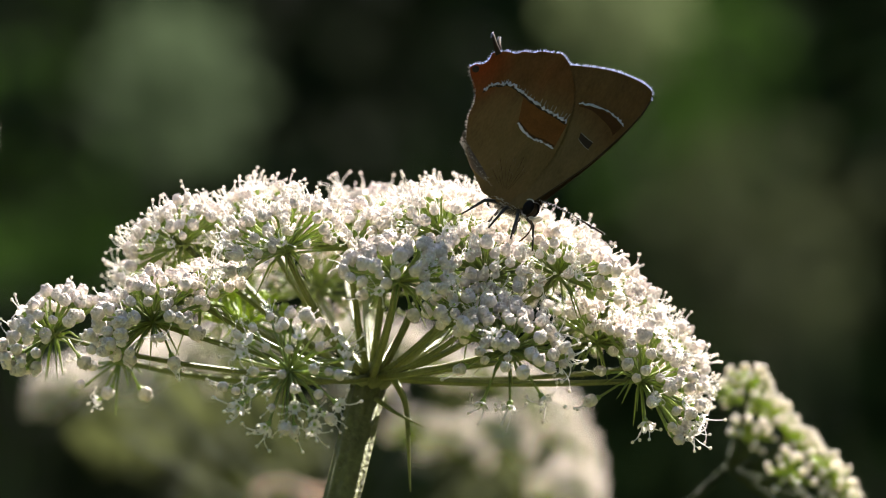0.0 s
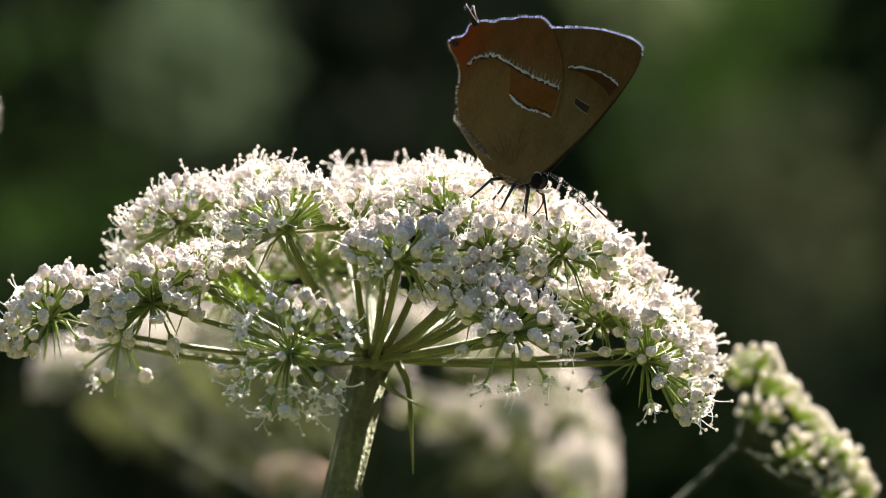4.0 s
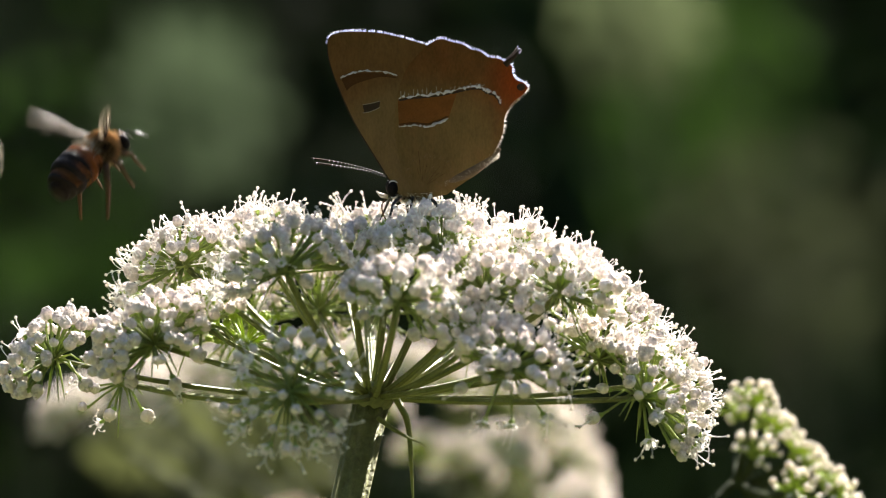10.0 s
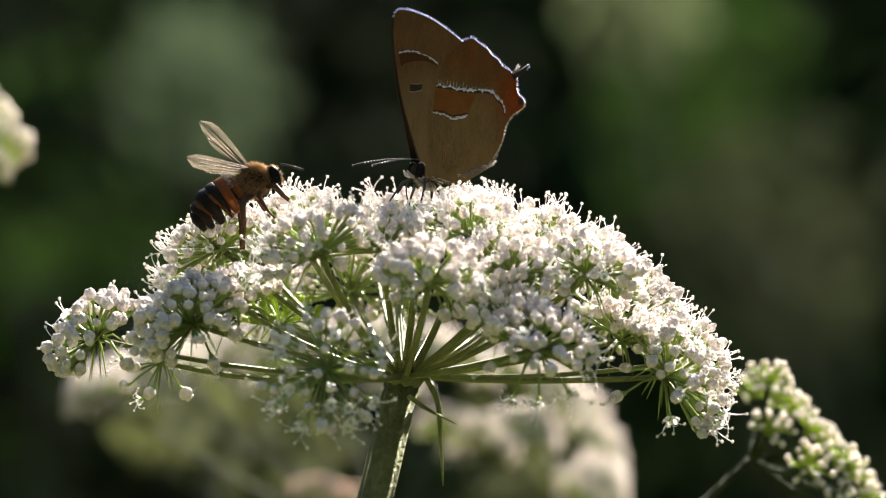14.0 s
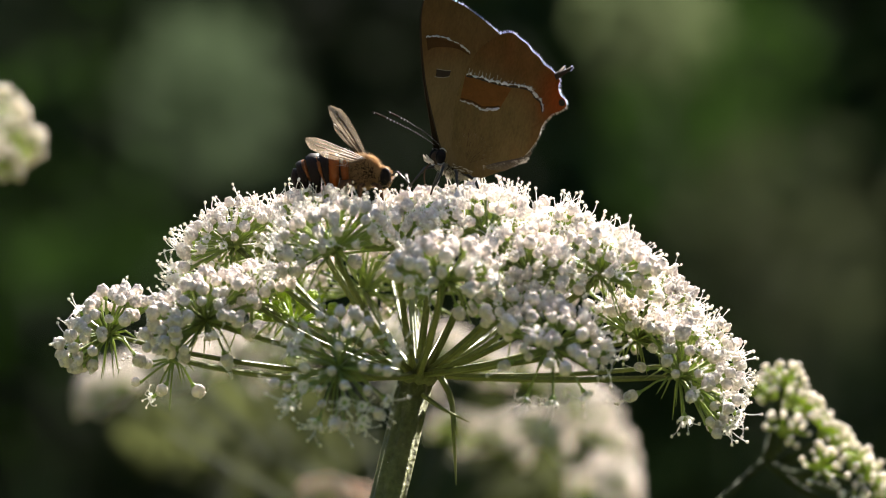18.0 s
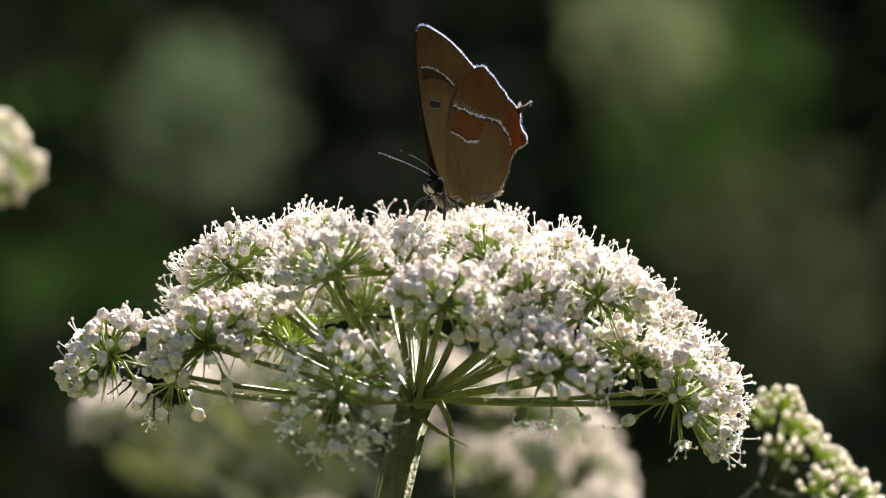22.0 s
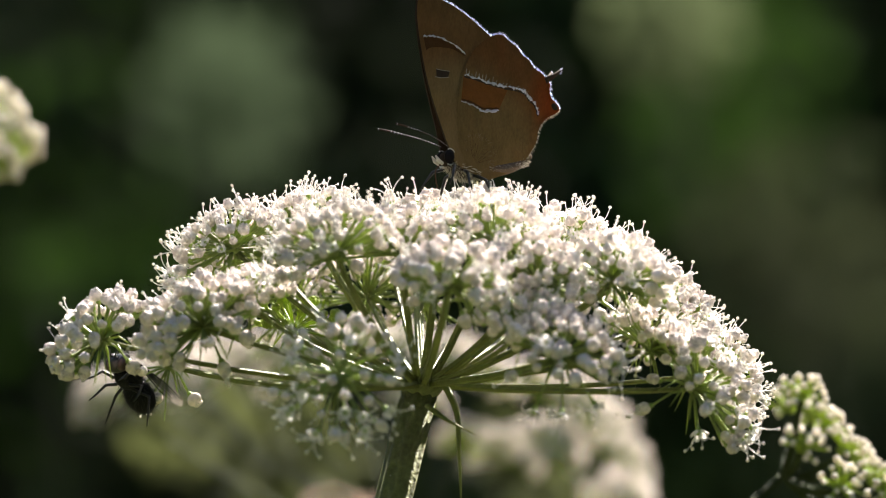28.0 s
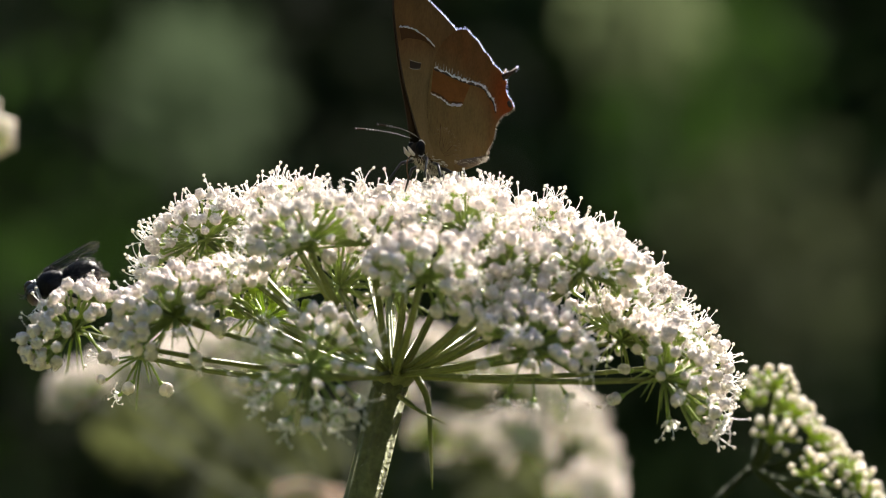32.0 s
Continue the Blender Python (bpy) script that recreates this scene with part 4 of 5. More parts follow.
        tail = part("tail", g, [DARK_SCALE], hind, "short dark tail")
        g = Geo()
        hairs(g, (-10.9, off(-10, 15) + s * 0.65, 16.0), (0.12, 0.12, 0.2), 22, 0.25, rng)
        tagged(part("tail_tip", g, [FRINGE], hind, "white tail tip"), kind="stuff")
        g = Geo()
        ball(g, (-11.2, off(-11, 11.8), 11.8), (0.5, 0.09, 0.42), 10, 6)
        part("lobe", g, [DARK_SCALE], hind, "black spot on the wing's lobe")
        wings.append((fore, hind))
    return root, wings


def clear_wing(length, wide, rng, veins, mat, bristle):
    """A clear wing that lies along -x, with raised veins; thin as the real one."""
    g = Geo()

    def at(u, v):
        w = wide * (0.16 + 0.84 * u ** 0.8) * math.sqrt(max(0.0, 1.02 - u ** 5))
        return (-length * u, (v - 0.35) * w * 1.15, 0.14 * math.sin(6 * v) * u + 0.05 * math.sin(9 * u + 4 * v))

    sheet(g, at, 8, 6, 0)
    for v in veins:
        tube(g, [at(u / 6, v) for u in range(0, 6)], [0.09, 0.08, 0.07, 0.06, 0.05, 0.04], 4, 1, False)
    return build(g, "wing", [mat, bristle])


def jointed_leg(g, hip, knee, ankle, toe, r):
    tube(g, [hip, knee, ankle, toe], [r, r * 0.95, r * 0.6, r * 0.35], 6)


def honey_bee():
    rng = random.Random(31)
    root = new("honey_bee")
    tagged(root, "honey bee with tan fur and amber-banded abdomen", "bee")
    g = Geo()
    ball(g, (0, 0, 0), (1.95, 1.75, 1.7), 14, 10)
    thorax = part("thorax", g, [BEE_DARK], root)
    g = Geo()
    hairs(g, (0, 0, 0), (1.9, 1.7, 1.65), 5200, 0.75, rng, None, 0, 0.03)
    tagged(part("fur", g, [BEE_FUR], thorax, "tan fur"), kind="stuff")
    g = Geo()
    ball(g, (2.6, 0, -0.5), (0.85, 1.45, 1.35), 14, 10)
    head = part("head", g, [BEE_DARK], root)
    g = Geo()
    hairs(g, (2.6, 0, -0.5), (0.85, 1.4, 1.3), 700, 0.3, rng, None, 0, 0.025)
    tagged(part("fur", g, [BEE_FUR], head), kind="stuff")
    for s in (1, -1):
        g = Geo()
        ball(g, (2.65, s * 1.15, -0.35), (0.6, 0.45, 1.05), 12, 8)
        part("eye", g, [EYE], head, "dark oval eye")
        g = Geo()
        tube(g, [(3.2, s * 0.4, -0.2), (4.0, s * 0.8, 0.4), (5.0, s * 1.2, -0.4), (5.9, s * 1.5, -1.2)], [0.13, 0.12, 0.12, 0.1], 6)
        part("antenna", g, [CHITIN], head)
    x = -1.7
    for i, (n, r, mat) in enumerate(((0.9, 1.9, BEE_ORANGE), (0.25, 2.2, BEE_DARK), (1.15, 2.4, BEE_ORANGE), (0.75, 2.5, BEE_DARK), (0.16, 2.48, BEE_ORANGE), (1.3, 2.4, BEE_DARK), (0.12, 2.15, BEE_ORANGE), (1.0, 1.95, BEE_DARK), (0.8, 1.35, BEE_DARK))):
        g = Geo()
        c = -0.25 - 0.045 * (x + 1.7) ** 2
        tube(g, [(x + 0.05, 0, c), (x - n * 0.3, 0, c - 0.03), (x - n * 0.8, 0, c - 0.08), (x - n - 0.12, 0, c - 0.2)], [r * 0.93, r, r * 0.985, r * (0.86 if i < 8 else 0.3)], 18)
        part("abdomen_segment", g, [mat], root, "amber ring" if mat is BEE_ORANGE else "dark ring")
        x -= n
    g = Geo()
    for k in range(5):
        hairs(g, (-2.2 - k * 1.25, 0, -0.35 - 0.07 * k * k), (0.3, 2.05 - 0.2 * k * (k > 2), 2.0 - 0.2 * k * (k > 2)), 60, 0.4, rng, None, 0, 0.025)
    hairs(g, (-2.3, 0, 0.1), (0.9, 1.9, 1.75), 700, 0.9, rng, lambda u: u.z > 0.1, 1)
    tagged(part("abdomen_fur", g, [BEE_FUR, PALE_FUR], root, "pale bands of fur"), kind="stuff")
    for s in (1, -1):
        for j, (a, b, c, d) in enumerate((((1.3, s * 0.9, -1.3), (2.2, s * 2.1, -1.6), (2.6, s * 2.2, -3.0), (3.2, s * 2.3, -4.2)), ((0.2, s * 1.0, -1.5), (-0.2, s * 2.6, -1.8), (0.0, s * 2.8, -3.6), (0.4, s * 2.9, -5.0)), ((-0.9, s * 1.0, -1.4), (-2.2, s * 2.5, -1.6), (-3.2, s * 2.6, -4.2), (-4.4, s * 2.4, -6.8)))):
            g = Geo()
            jointed_leg(g, a, b, c, d, 0.3 if j < 2 else 0.46)
            part("leg", g, [BEE_LEG], root)
    wings = []
    fore = clear_wing(8.2, 2.1, rng, (0.05, 0.3, 0.55), BEE_WING, BEE_LEG)
    hind = clear_wing(5.6, 1.3, rng, (0.1, 0.5), BEE_WING, BEE_LEG)
    for s in (1, -1):
        w = part("forewing", fore, None, root, "clear brownish wing")
        h = part("hindwing", hind, None, w, "small clear wing")
        h.matrix_basis = pose(-0.0006, -s * 0.0003, -0.0002, 0, 0, s * 4)
        wings.append((w, s))
    return root, wings


def black_fly(label):
    rng = random.Random(41)
    root = new("fly")
    tagged(root, label, "fly", "flies")
    g = Geo()
    ball(g, (0, 0, 0), (1.9, 1.6, 1.6), 14, 10)
    part("thorax", g, [FLY_BODY], root)
    g = Geo()
    ball(g, (-3.2, 0, -0.35), (2.5, 1.75, 1.6), 14, 10)
    part("abdomen", g, [FLY_BODY], root)
    g = Geo()
    ball(g, (2.3, 0, -0.3), (0.95, 1.35, 1.2), 12, 8)
    head = part("head", g, [CHITIN], root)
    for s in (1, -1):
        g = Geo()
        ball(g, (2.4, s * 0.85, -0.2), (0.85, 0.65, 1.15), 12, 8)
        part("eye", g, [RED_EYE], head, "dark red eye")
        g = Geo()
        tube(g, [(1.75, s * 0.2, 0.75), (1.7, s * 0.95, 0.7), (1.75, s * 1.4, 0.0), (1.75, s * 1.2, -0.8)], 0.16, 5)
        part("eye_ring", g, [WHITE_SCALE], head, "silvery rim behind the eye")
        g = Geo()
        tube(g, [(3.1, s * 0.2, 0), (3.6, s * 0.3, -0.3), (4.1, s * 0.5, 0.3)], [0.12, 0.12, 0.04], 5)
        part("antenna", g, [CHITIN], head)
        for a, b, c, d in (((1.0, s * 0.8, -1.3), (2.0, s * 2.0, -1.2), (2.6, s * 2.2, -2.6), (3.2, s * 2.4, -3.6)), ((0.0, s * 0.9, -1.4), (-0.2, s * 2.6, -1.4), (0.0, s * 3.0, -3.0), (0.3, s * 3.2, -4.2)), ((-0.9, s * 0.8, -1.3), (-2.2, s * 2.4, -1.2), (-3.0, s * 2.8, -3.0), (-3.6, s * 3.0, -4.4))):
            g = Geo()
            jointed_leg(g, a, b, c, d, 0.2)
            part("leg", g, [CHITIN], root)
    g = Geo()
    hairs(g, (-3.2, 0, -0.35), (2.4, 1.7, 1.55), 700, 0.7, rng, None, 0, 0.03)
    hairs(g, (0, 0, 0), (1.8, 1.5, 1.5), 350, 0.7, rng, None, 0, 0.03)
    tagged(part("bristle_coat", g, [CHITIN], root, "black bristles"), kind="stuff")
    mesh = clear_wing(7.2, 2.9, rng, (0.03, 0.25, 0.45, 0.65, 0.85), FLY_WING, FLY_BODY)
    wings = []
    for s in (1, -1):
        wings.append((part("wing", mesh, None, root, "smoky clear wing"), s))
    return root, wings


BUTTERFLY, BUTTERFLY_WINGS = butterfly()
cam.data.dof.focus_object = BUTTERFLY
BEE, BEE_WINGS = honey_bee()
FLY_A, FLY_A_WINGS = black_fly("black fly with dark red eyes on white florets")
FLY_B, FLY_B_WINGS = black_fly("black fly with smoky wings visiting the crown of the umbel")


make_ground()
make_hedge()
# Trees out of view, added to cut the sky light on flower and hedge.
for k, (tx, ty) in enumerate(((-3.4, -3.6), (-1.2, -4.4), (1.2, -4.2), (3.3, -3.4), (-4.2, -1.0), (4.2, -0.8), (-4.0, 1.8), (4.1, 2.0), (-3.6, 4.8), (3.7, 4.9))):
    make_tree(tx, ty, 3.6 if ty < 4 else 3.4, 1.5, 60 + k)
make_spray(-0.091, 2.00, 1.056, 0.026, 0.027, 420, PALE_LEAF, "pale grey-green fine-leaved shoot, brightness set in its leaf colour", 0.007, 1)
make_spray(0.056, 1.80, 1.078, 0.020, 0.020, 360, TIP_LEAF, "small pale fine-leaved shoot tip, sun brightness in its leaf colour", 0.007, 2)
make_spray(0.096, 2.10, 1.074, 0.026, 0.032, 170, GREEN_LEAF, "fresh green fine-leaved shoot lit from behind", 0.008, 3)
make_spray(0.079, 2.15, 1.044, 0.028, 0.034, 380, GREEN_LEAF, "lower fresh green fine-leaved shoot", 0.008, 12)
make_spray(0.106, 1.90, 1.003, 0.04, 0.04, 300, DRY_LEAF, "olive fine-leaved shoot, dimness set in its leaf colour", 0.008, 4)
make_spray(-0.147, 2.20, 1.016, 0.06, 0.09, 170, GREEN_LEAF, "green fine-leaved shoot, dimness set in its leaf colour", 0.008, 5)
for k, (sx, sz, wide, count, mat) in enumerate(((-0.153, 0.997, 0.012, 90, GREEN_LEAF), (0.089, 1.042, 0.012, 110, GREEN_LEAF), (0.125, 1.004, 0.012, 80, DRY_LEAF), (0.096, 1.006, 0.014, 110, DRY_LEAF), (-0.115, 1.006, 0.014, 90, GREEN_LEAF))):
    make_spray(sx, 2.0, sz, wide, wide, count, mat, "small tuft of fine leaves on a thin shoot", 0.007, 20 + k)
for k, (sx, sz, wide) in enumerate(((-0.0495, 0.969, 0.013), (-0.0348, 0.965, 0.012), (0.0083, 0.962, 0.010))):
    make_spray(sx, 0.60, sz, wide, 0.008, 130, LOW_LEAF, "low olive-green leafy shoot behind the umbels", 0.006, 30 + k)
# Added broad shoots fill the dark gaps; their dimness is leaf colour.
make_spray(-0.122, 2.40, 1.020, 0.16, 0.2, 1250, GREY_LEAF, "broad grey-green shoot before the hedge, leaves toned near black for shade", 0.012, 7)
make_spray(0.000, 2.60, 1.014, 0.16, 0.2, 180, MID_LEAF, "broad green shoot before the hedge, leaves toned near black for shade", 0.012, 9)
make_spray(0.119, 2.30, 0.993, 0.16, 0.18, 400, MID_LEAF, "broad green shoot before the hedge, leaves toned near black for shade", 0.012, 8)
main_umbel()
side_umbel("greenish-white umbel in bud on a thin stem beside a larger one", (35.1, 72, -26.5), (-30, 92, 0),
           [(37.1, 64, -16.7), (35.9, 80, -18.7), (38.7, 74, -19.5), (40.3, 79, -21.0), (42.3, 70, -23.3), (44.0, 74, -24.8), (45.9, 66, -27.1), (47.8, 70, -28.9), (49.5, 78, -31.5), (45.5, 64, -32.5), (37.3, 68, -23.1), (41.5, 62, -27.5)],
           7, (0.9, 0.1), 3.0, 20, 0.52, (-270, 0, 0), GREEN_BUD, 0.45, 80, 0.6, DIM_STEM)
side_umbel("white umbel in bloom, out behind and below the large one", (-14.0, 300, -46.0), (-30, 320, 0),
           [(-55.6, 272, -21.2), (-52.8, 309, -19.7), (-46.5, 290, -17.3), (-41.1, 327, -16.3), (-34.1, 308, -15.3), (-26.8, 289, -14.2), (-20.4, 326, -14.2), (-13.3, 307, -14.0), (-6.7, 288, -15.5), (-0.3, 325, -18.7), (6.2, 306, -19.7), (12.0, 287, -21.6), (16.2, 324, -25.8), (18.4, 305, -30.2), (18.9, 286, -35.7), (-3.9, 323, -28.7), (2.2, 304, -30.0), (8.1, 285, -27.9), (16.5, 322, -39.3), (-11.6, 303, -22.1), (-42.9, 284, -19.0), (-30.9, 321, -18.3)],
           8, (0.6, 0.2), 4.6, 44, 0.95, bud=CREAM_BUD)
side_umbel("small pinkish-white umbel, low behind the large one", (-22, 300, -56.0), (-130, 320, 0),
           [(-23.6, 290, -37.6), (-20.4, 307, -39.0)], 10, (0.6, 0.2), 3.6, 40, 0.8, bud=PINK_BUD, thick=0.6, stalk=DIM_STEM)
side_umbel("cream umbel, farther off at the height of the large one", (-74, 180, 6), (-300, 200, 0),
           [(-67.8, 170, 18.6), (-66.3, 187, 15.1), (-68.9, 184, 12.1), (-72.3, 181, 19.2), (-71.3, 178, 14.4)], 9, (0.6, 0.2), 4.6, 40, 0.85, bow=(-60, 0, 0), bud=GREEN_BUD)


def spot(x, y, z, rx, ry, rz):
    """A pose in millimetres about the point one metre over the ground."""
    return pose(x * MM, y * MM, 1 + z * MM, rx, ry, rz)


def root_of(s, lift, rear, spread):
    """A wing on the root of its side s: swung out by spread, raised by rear and rolled by lift, in degrees."""
    return pose(0.0003, s * 0.0011, 0.0013) @ pose(0, 0, 0, 0, 0, -s * spread) @ pose(0, 0, 0, s * lift, rear + 17 * s * (20 < spread < 50), 0)


def motions():
    walk(BUTTERFLY, [
        (0, spot(6.9, -22.0, 5.4, -16.0, 22.5, -34.5)),
        (0.5, spot(7.1, -22.0, 5.3, -20.9, 24.1, -39.5)),
        (1, spot(7.4, -22.0, 5.2, -17.6, 24.8, -42.1)),
        (1.5, spot(7.5, -22.0, 5.3, -25.4, 21.9, -48.4)),
        (2, spot(8.0, -22.0, 5.7, -22.7, 12.3, -47.3)),
        (2.5, spot(7.5, -22.0, 5.5, -19.9, 18.7, -45.2)),
        (4.5, spot(7.0, -22.0, 6.2, 0.5, 15.1, -10.2)),
        (5, spot(6.3, -18.0, 6.6, 2.6, 9.9, 17.6)),
        (5.5, spot(6.9, -15.0, 6.9, -1.0, 1.7, 32.0)),
        (6, spot(6.2, -12.0, 7.7, 2.0, -4.8, 70.8)),
        (6.4, spot(2.8, -9.0, 8.9, 3.9, -30.7, 100.6)),
        (7, spot(2.2, -6.0, 8.9, 1.9, -36.7, 117.5)),
        (7.5, spot(0.3, -4.5, 8.6, -0.3, -28.8, 141.0)),
        (8, spot(-0.2, -3.0, 9.0, -0.1, -20.3, 161.6)),
        (8.5, spot(-1.0, -3.0, 9.1, 3.6, -10.1, 165.2)),
        (9, spot(-1.8, -3.0, 8.1, 0.0, -0.3, 172.3)),
        (9.5, spot(-2.4, -3.0, 8.0, -3.0, 1.2, 180.0)),
        (10, spot(-2.3, -3.0, 8.7, -10.0, 0.8, 187.0)),
        (10.5, spot(-1.9, -3.0, 8.1, 6.0, 1.7, 201.0)),
        (11, spot(-2.2, -3.0, 8.2, 7.3, -0.2, 202.3)),
        (11.5, spot(-2.5, -3.0, 8.2, 6.2, -5.3, 203.2)),
        (12, spot(-3.0, -3.0, 7.7, 4.4, -0.9, 206.3)),
        (12.5, spot(-3.0, -3.0, 8.1, 3.2, -7.5, 210.0)),
        (13, spot(-3.6, -3.0, 8.4, 0.3, -8.6, 219.2)),
        (13.5, spot(-3.7, -3.0, 8.3, -1.8, -9.0, 222.9)),
        (14, spot(-4.1, -3.0, 8.4, -1.1, -11.7, 224.0)),
        (14.5, spot(-4.3, -3.0, 8.4, -1.9, -14.0, 218.1)),
        (16.5, spot(-2.9, -3.0, 8.1, 3.3, -2.9, 213.7)),
        (17, spot(-3.8, -3.0, 9.0, 0.9, -13.9, 214.5)),
        (17.5, spot(-3.4, -3.0, 8.8, 3.9, -11.1, 212.8)),
        (18, spot(-3.1, -3.0, 9.4, -0.5, -17.4, 213.9)),
        (18.5, spot(-3.3, -3.0, 8.9, -1.3, -7.4, 234.1)),
        (19, spot(-3.7, -3.0, 8.8, 11.8, -17.9, 237.9)),
        (19.5, spot(-3.9, -3.0, 8.8, 5.0, -18.6, 233.5)),
        (20, spot(-4.1, -3.0, 9.0, 7.6, -19.0, 232.7)),
        (20.5, spot(-4.1, -3.0, 9.0, 5.0, -19.4, 228.9)),
        (21, spot(-4.1, -3.0, 9.2, 5.0, -21.1, 228.6)),
        (21.5, spot(-3.9, -3.0, 8.8, 5.0, -19.7, 229.9)),
        (22, spot(-3.9, -3.0, 8.7, 5.0, -18.8, 230.9)),
        (22.5, spot(-3.9, -3.0, 8.6, 5.0, -18.8, 231.7)),
        (22.6, spot(-2.8, -3.0, 9.4, 9.3, -15.5, 214.7)),
        (23, spot(-2.8, -3.0, 9.4, 10.3, -19.9, 222.9)),
        (23.5, spot(-3.0, -3.0, 9.6, 10.1, -21.4, 224.2)),
        (24, spot(-3.2, -3.0, 9.6, 11.2, -21.3, 224.0)),
        (24.5, spot(-3.2, -1.5, 9.6, 10.6, -21.0, 223.6)),
        (25, spot(-3.1, 0.0, 9.6, 11.4, -20.9, 222.7)),
        (25.5, spot(-3.4, 1.5, 9.7, 11.6, -21.8, 221.1)),
        (26, spot(-3.3, 3.0, 9.7, 11.0, -21.9, 220.9)),
        (26.5, spot(-3.4, 3.6, 9.8, 11.8, -21.1, 214.5)),
        (28.5, spot(-3.1, 6.0, 9.5, 10.0, -17.6, 221.3)),
        (29, spot(-3.1, 6.0, 9.5, 10.3, -19.5, 223.2)),
        (29.5, spot(-3.2, 6.0, 9.4, 9.2, -19.2, 225.2)),
        (30, spot(-3.1, 6.0, 9.5, 10.1, -20.2, 226.4)),
        (30.5, spot(-3.1, 6.0, 9.5, 9.2, -19.8, 227.0)),
        (31, spot(-3.2, 6.0, 9.4, 10.2, -19.2, 225.0)),
        (31.5, spot(-3.3, 6.0, 9.4, 9.2, -21.4, 225.5)),
        (32, spot(-3.7, 6.0, 9.3, 8.4, -20.2, 228.3)),
    ])
    for feeler, s in ANTENNAE:
        walk(feeler, [(t, pose(0.0039, s * 0.00045, 0.0017, 0, -a, 0)) for t, a in ((0, 0), (2.5, 0), (5, -28), (6.5, -25), (7.5, -35), (8, -40), (8.7, -25), (9.5, 0), (10.1, 15), (11, 10), (12, 0), (14, -16), (16.5, 0), (18, 9), (20, 4), (23, -1), (30, -3), (31, -4), (32, -12))])
    for fore, hind in BUTTERFLY_WINGS[1:]:
        for wing in (fore, hind):
            walk(wing, [(t, pose(0, 0, 0, -a, 0, 0)) for t, a in ((0, 0), (18.3, 0), (18.4, 0), (18.5, -34), (18.6, -3), (18.8, -4), (18.9, -4), (19.1, -2), (19.6, 0), (32, 0))])
    for wing in BUTTERFLY_WINGS[0]:
        walk(wing, [(t, pose(0, 0, 0, a, 0, 0)) for t, a in ((0, 0), (18.3, 0), (18.4, 0), (18.5, -6), (18.6, 0), (32, 0))])
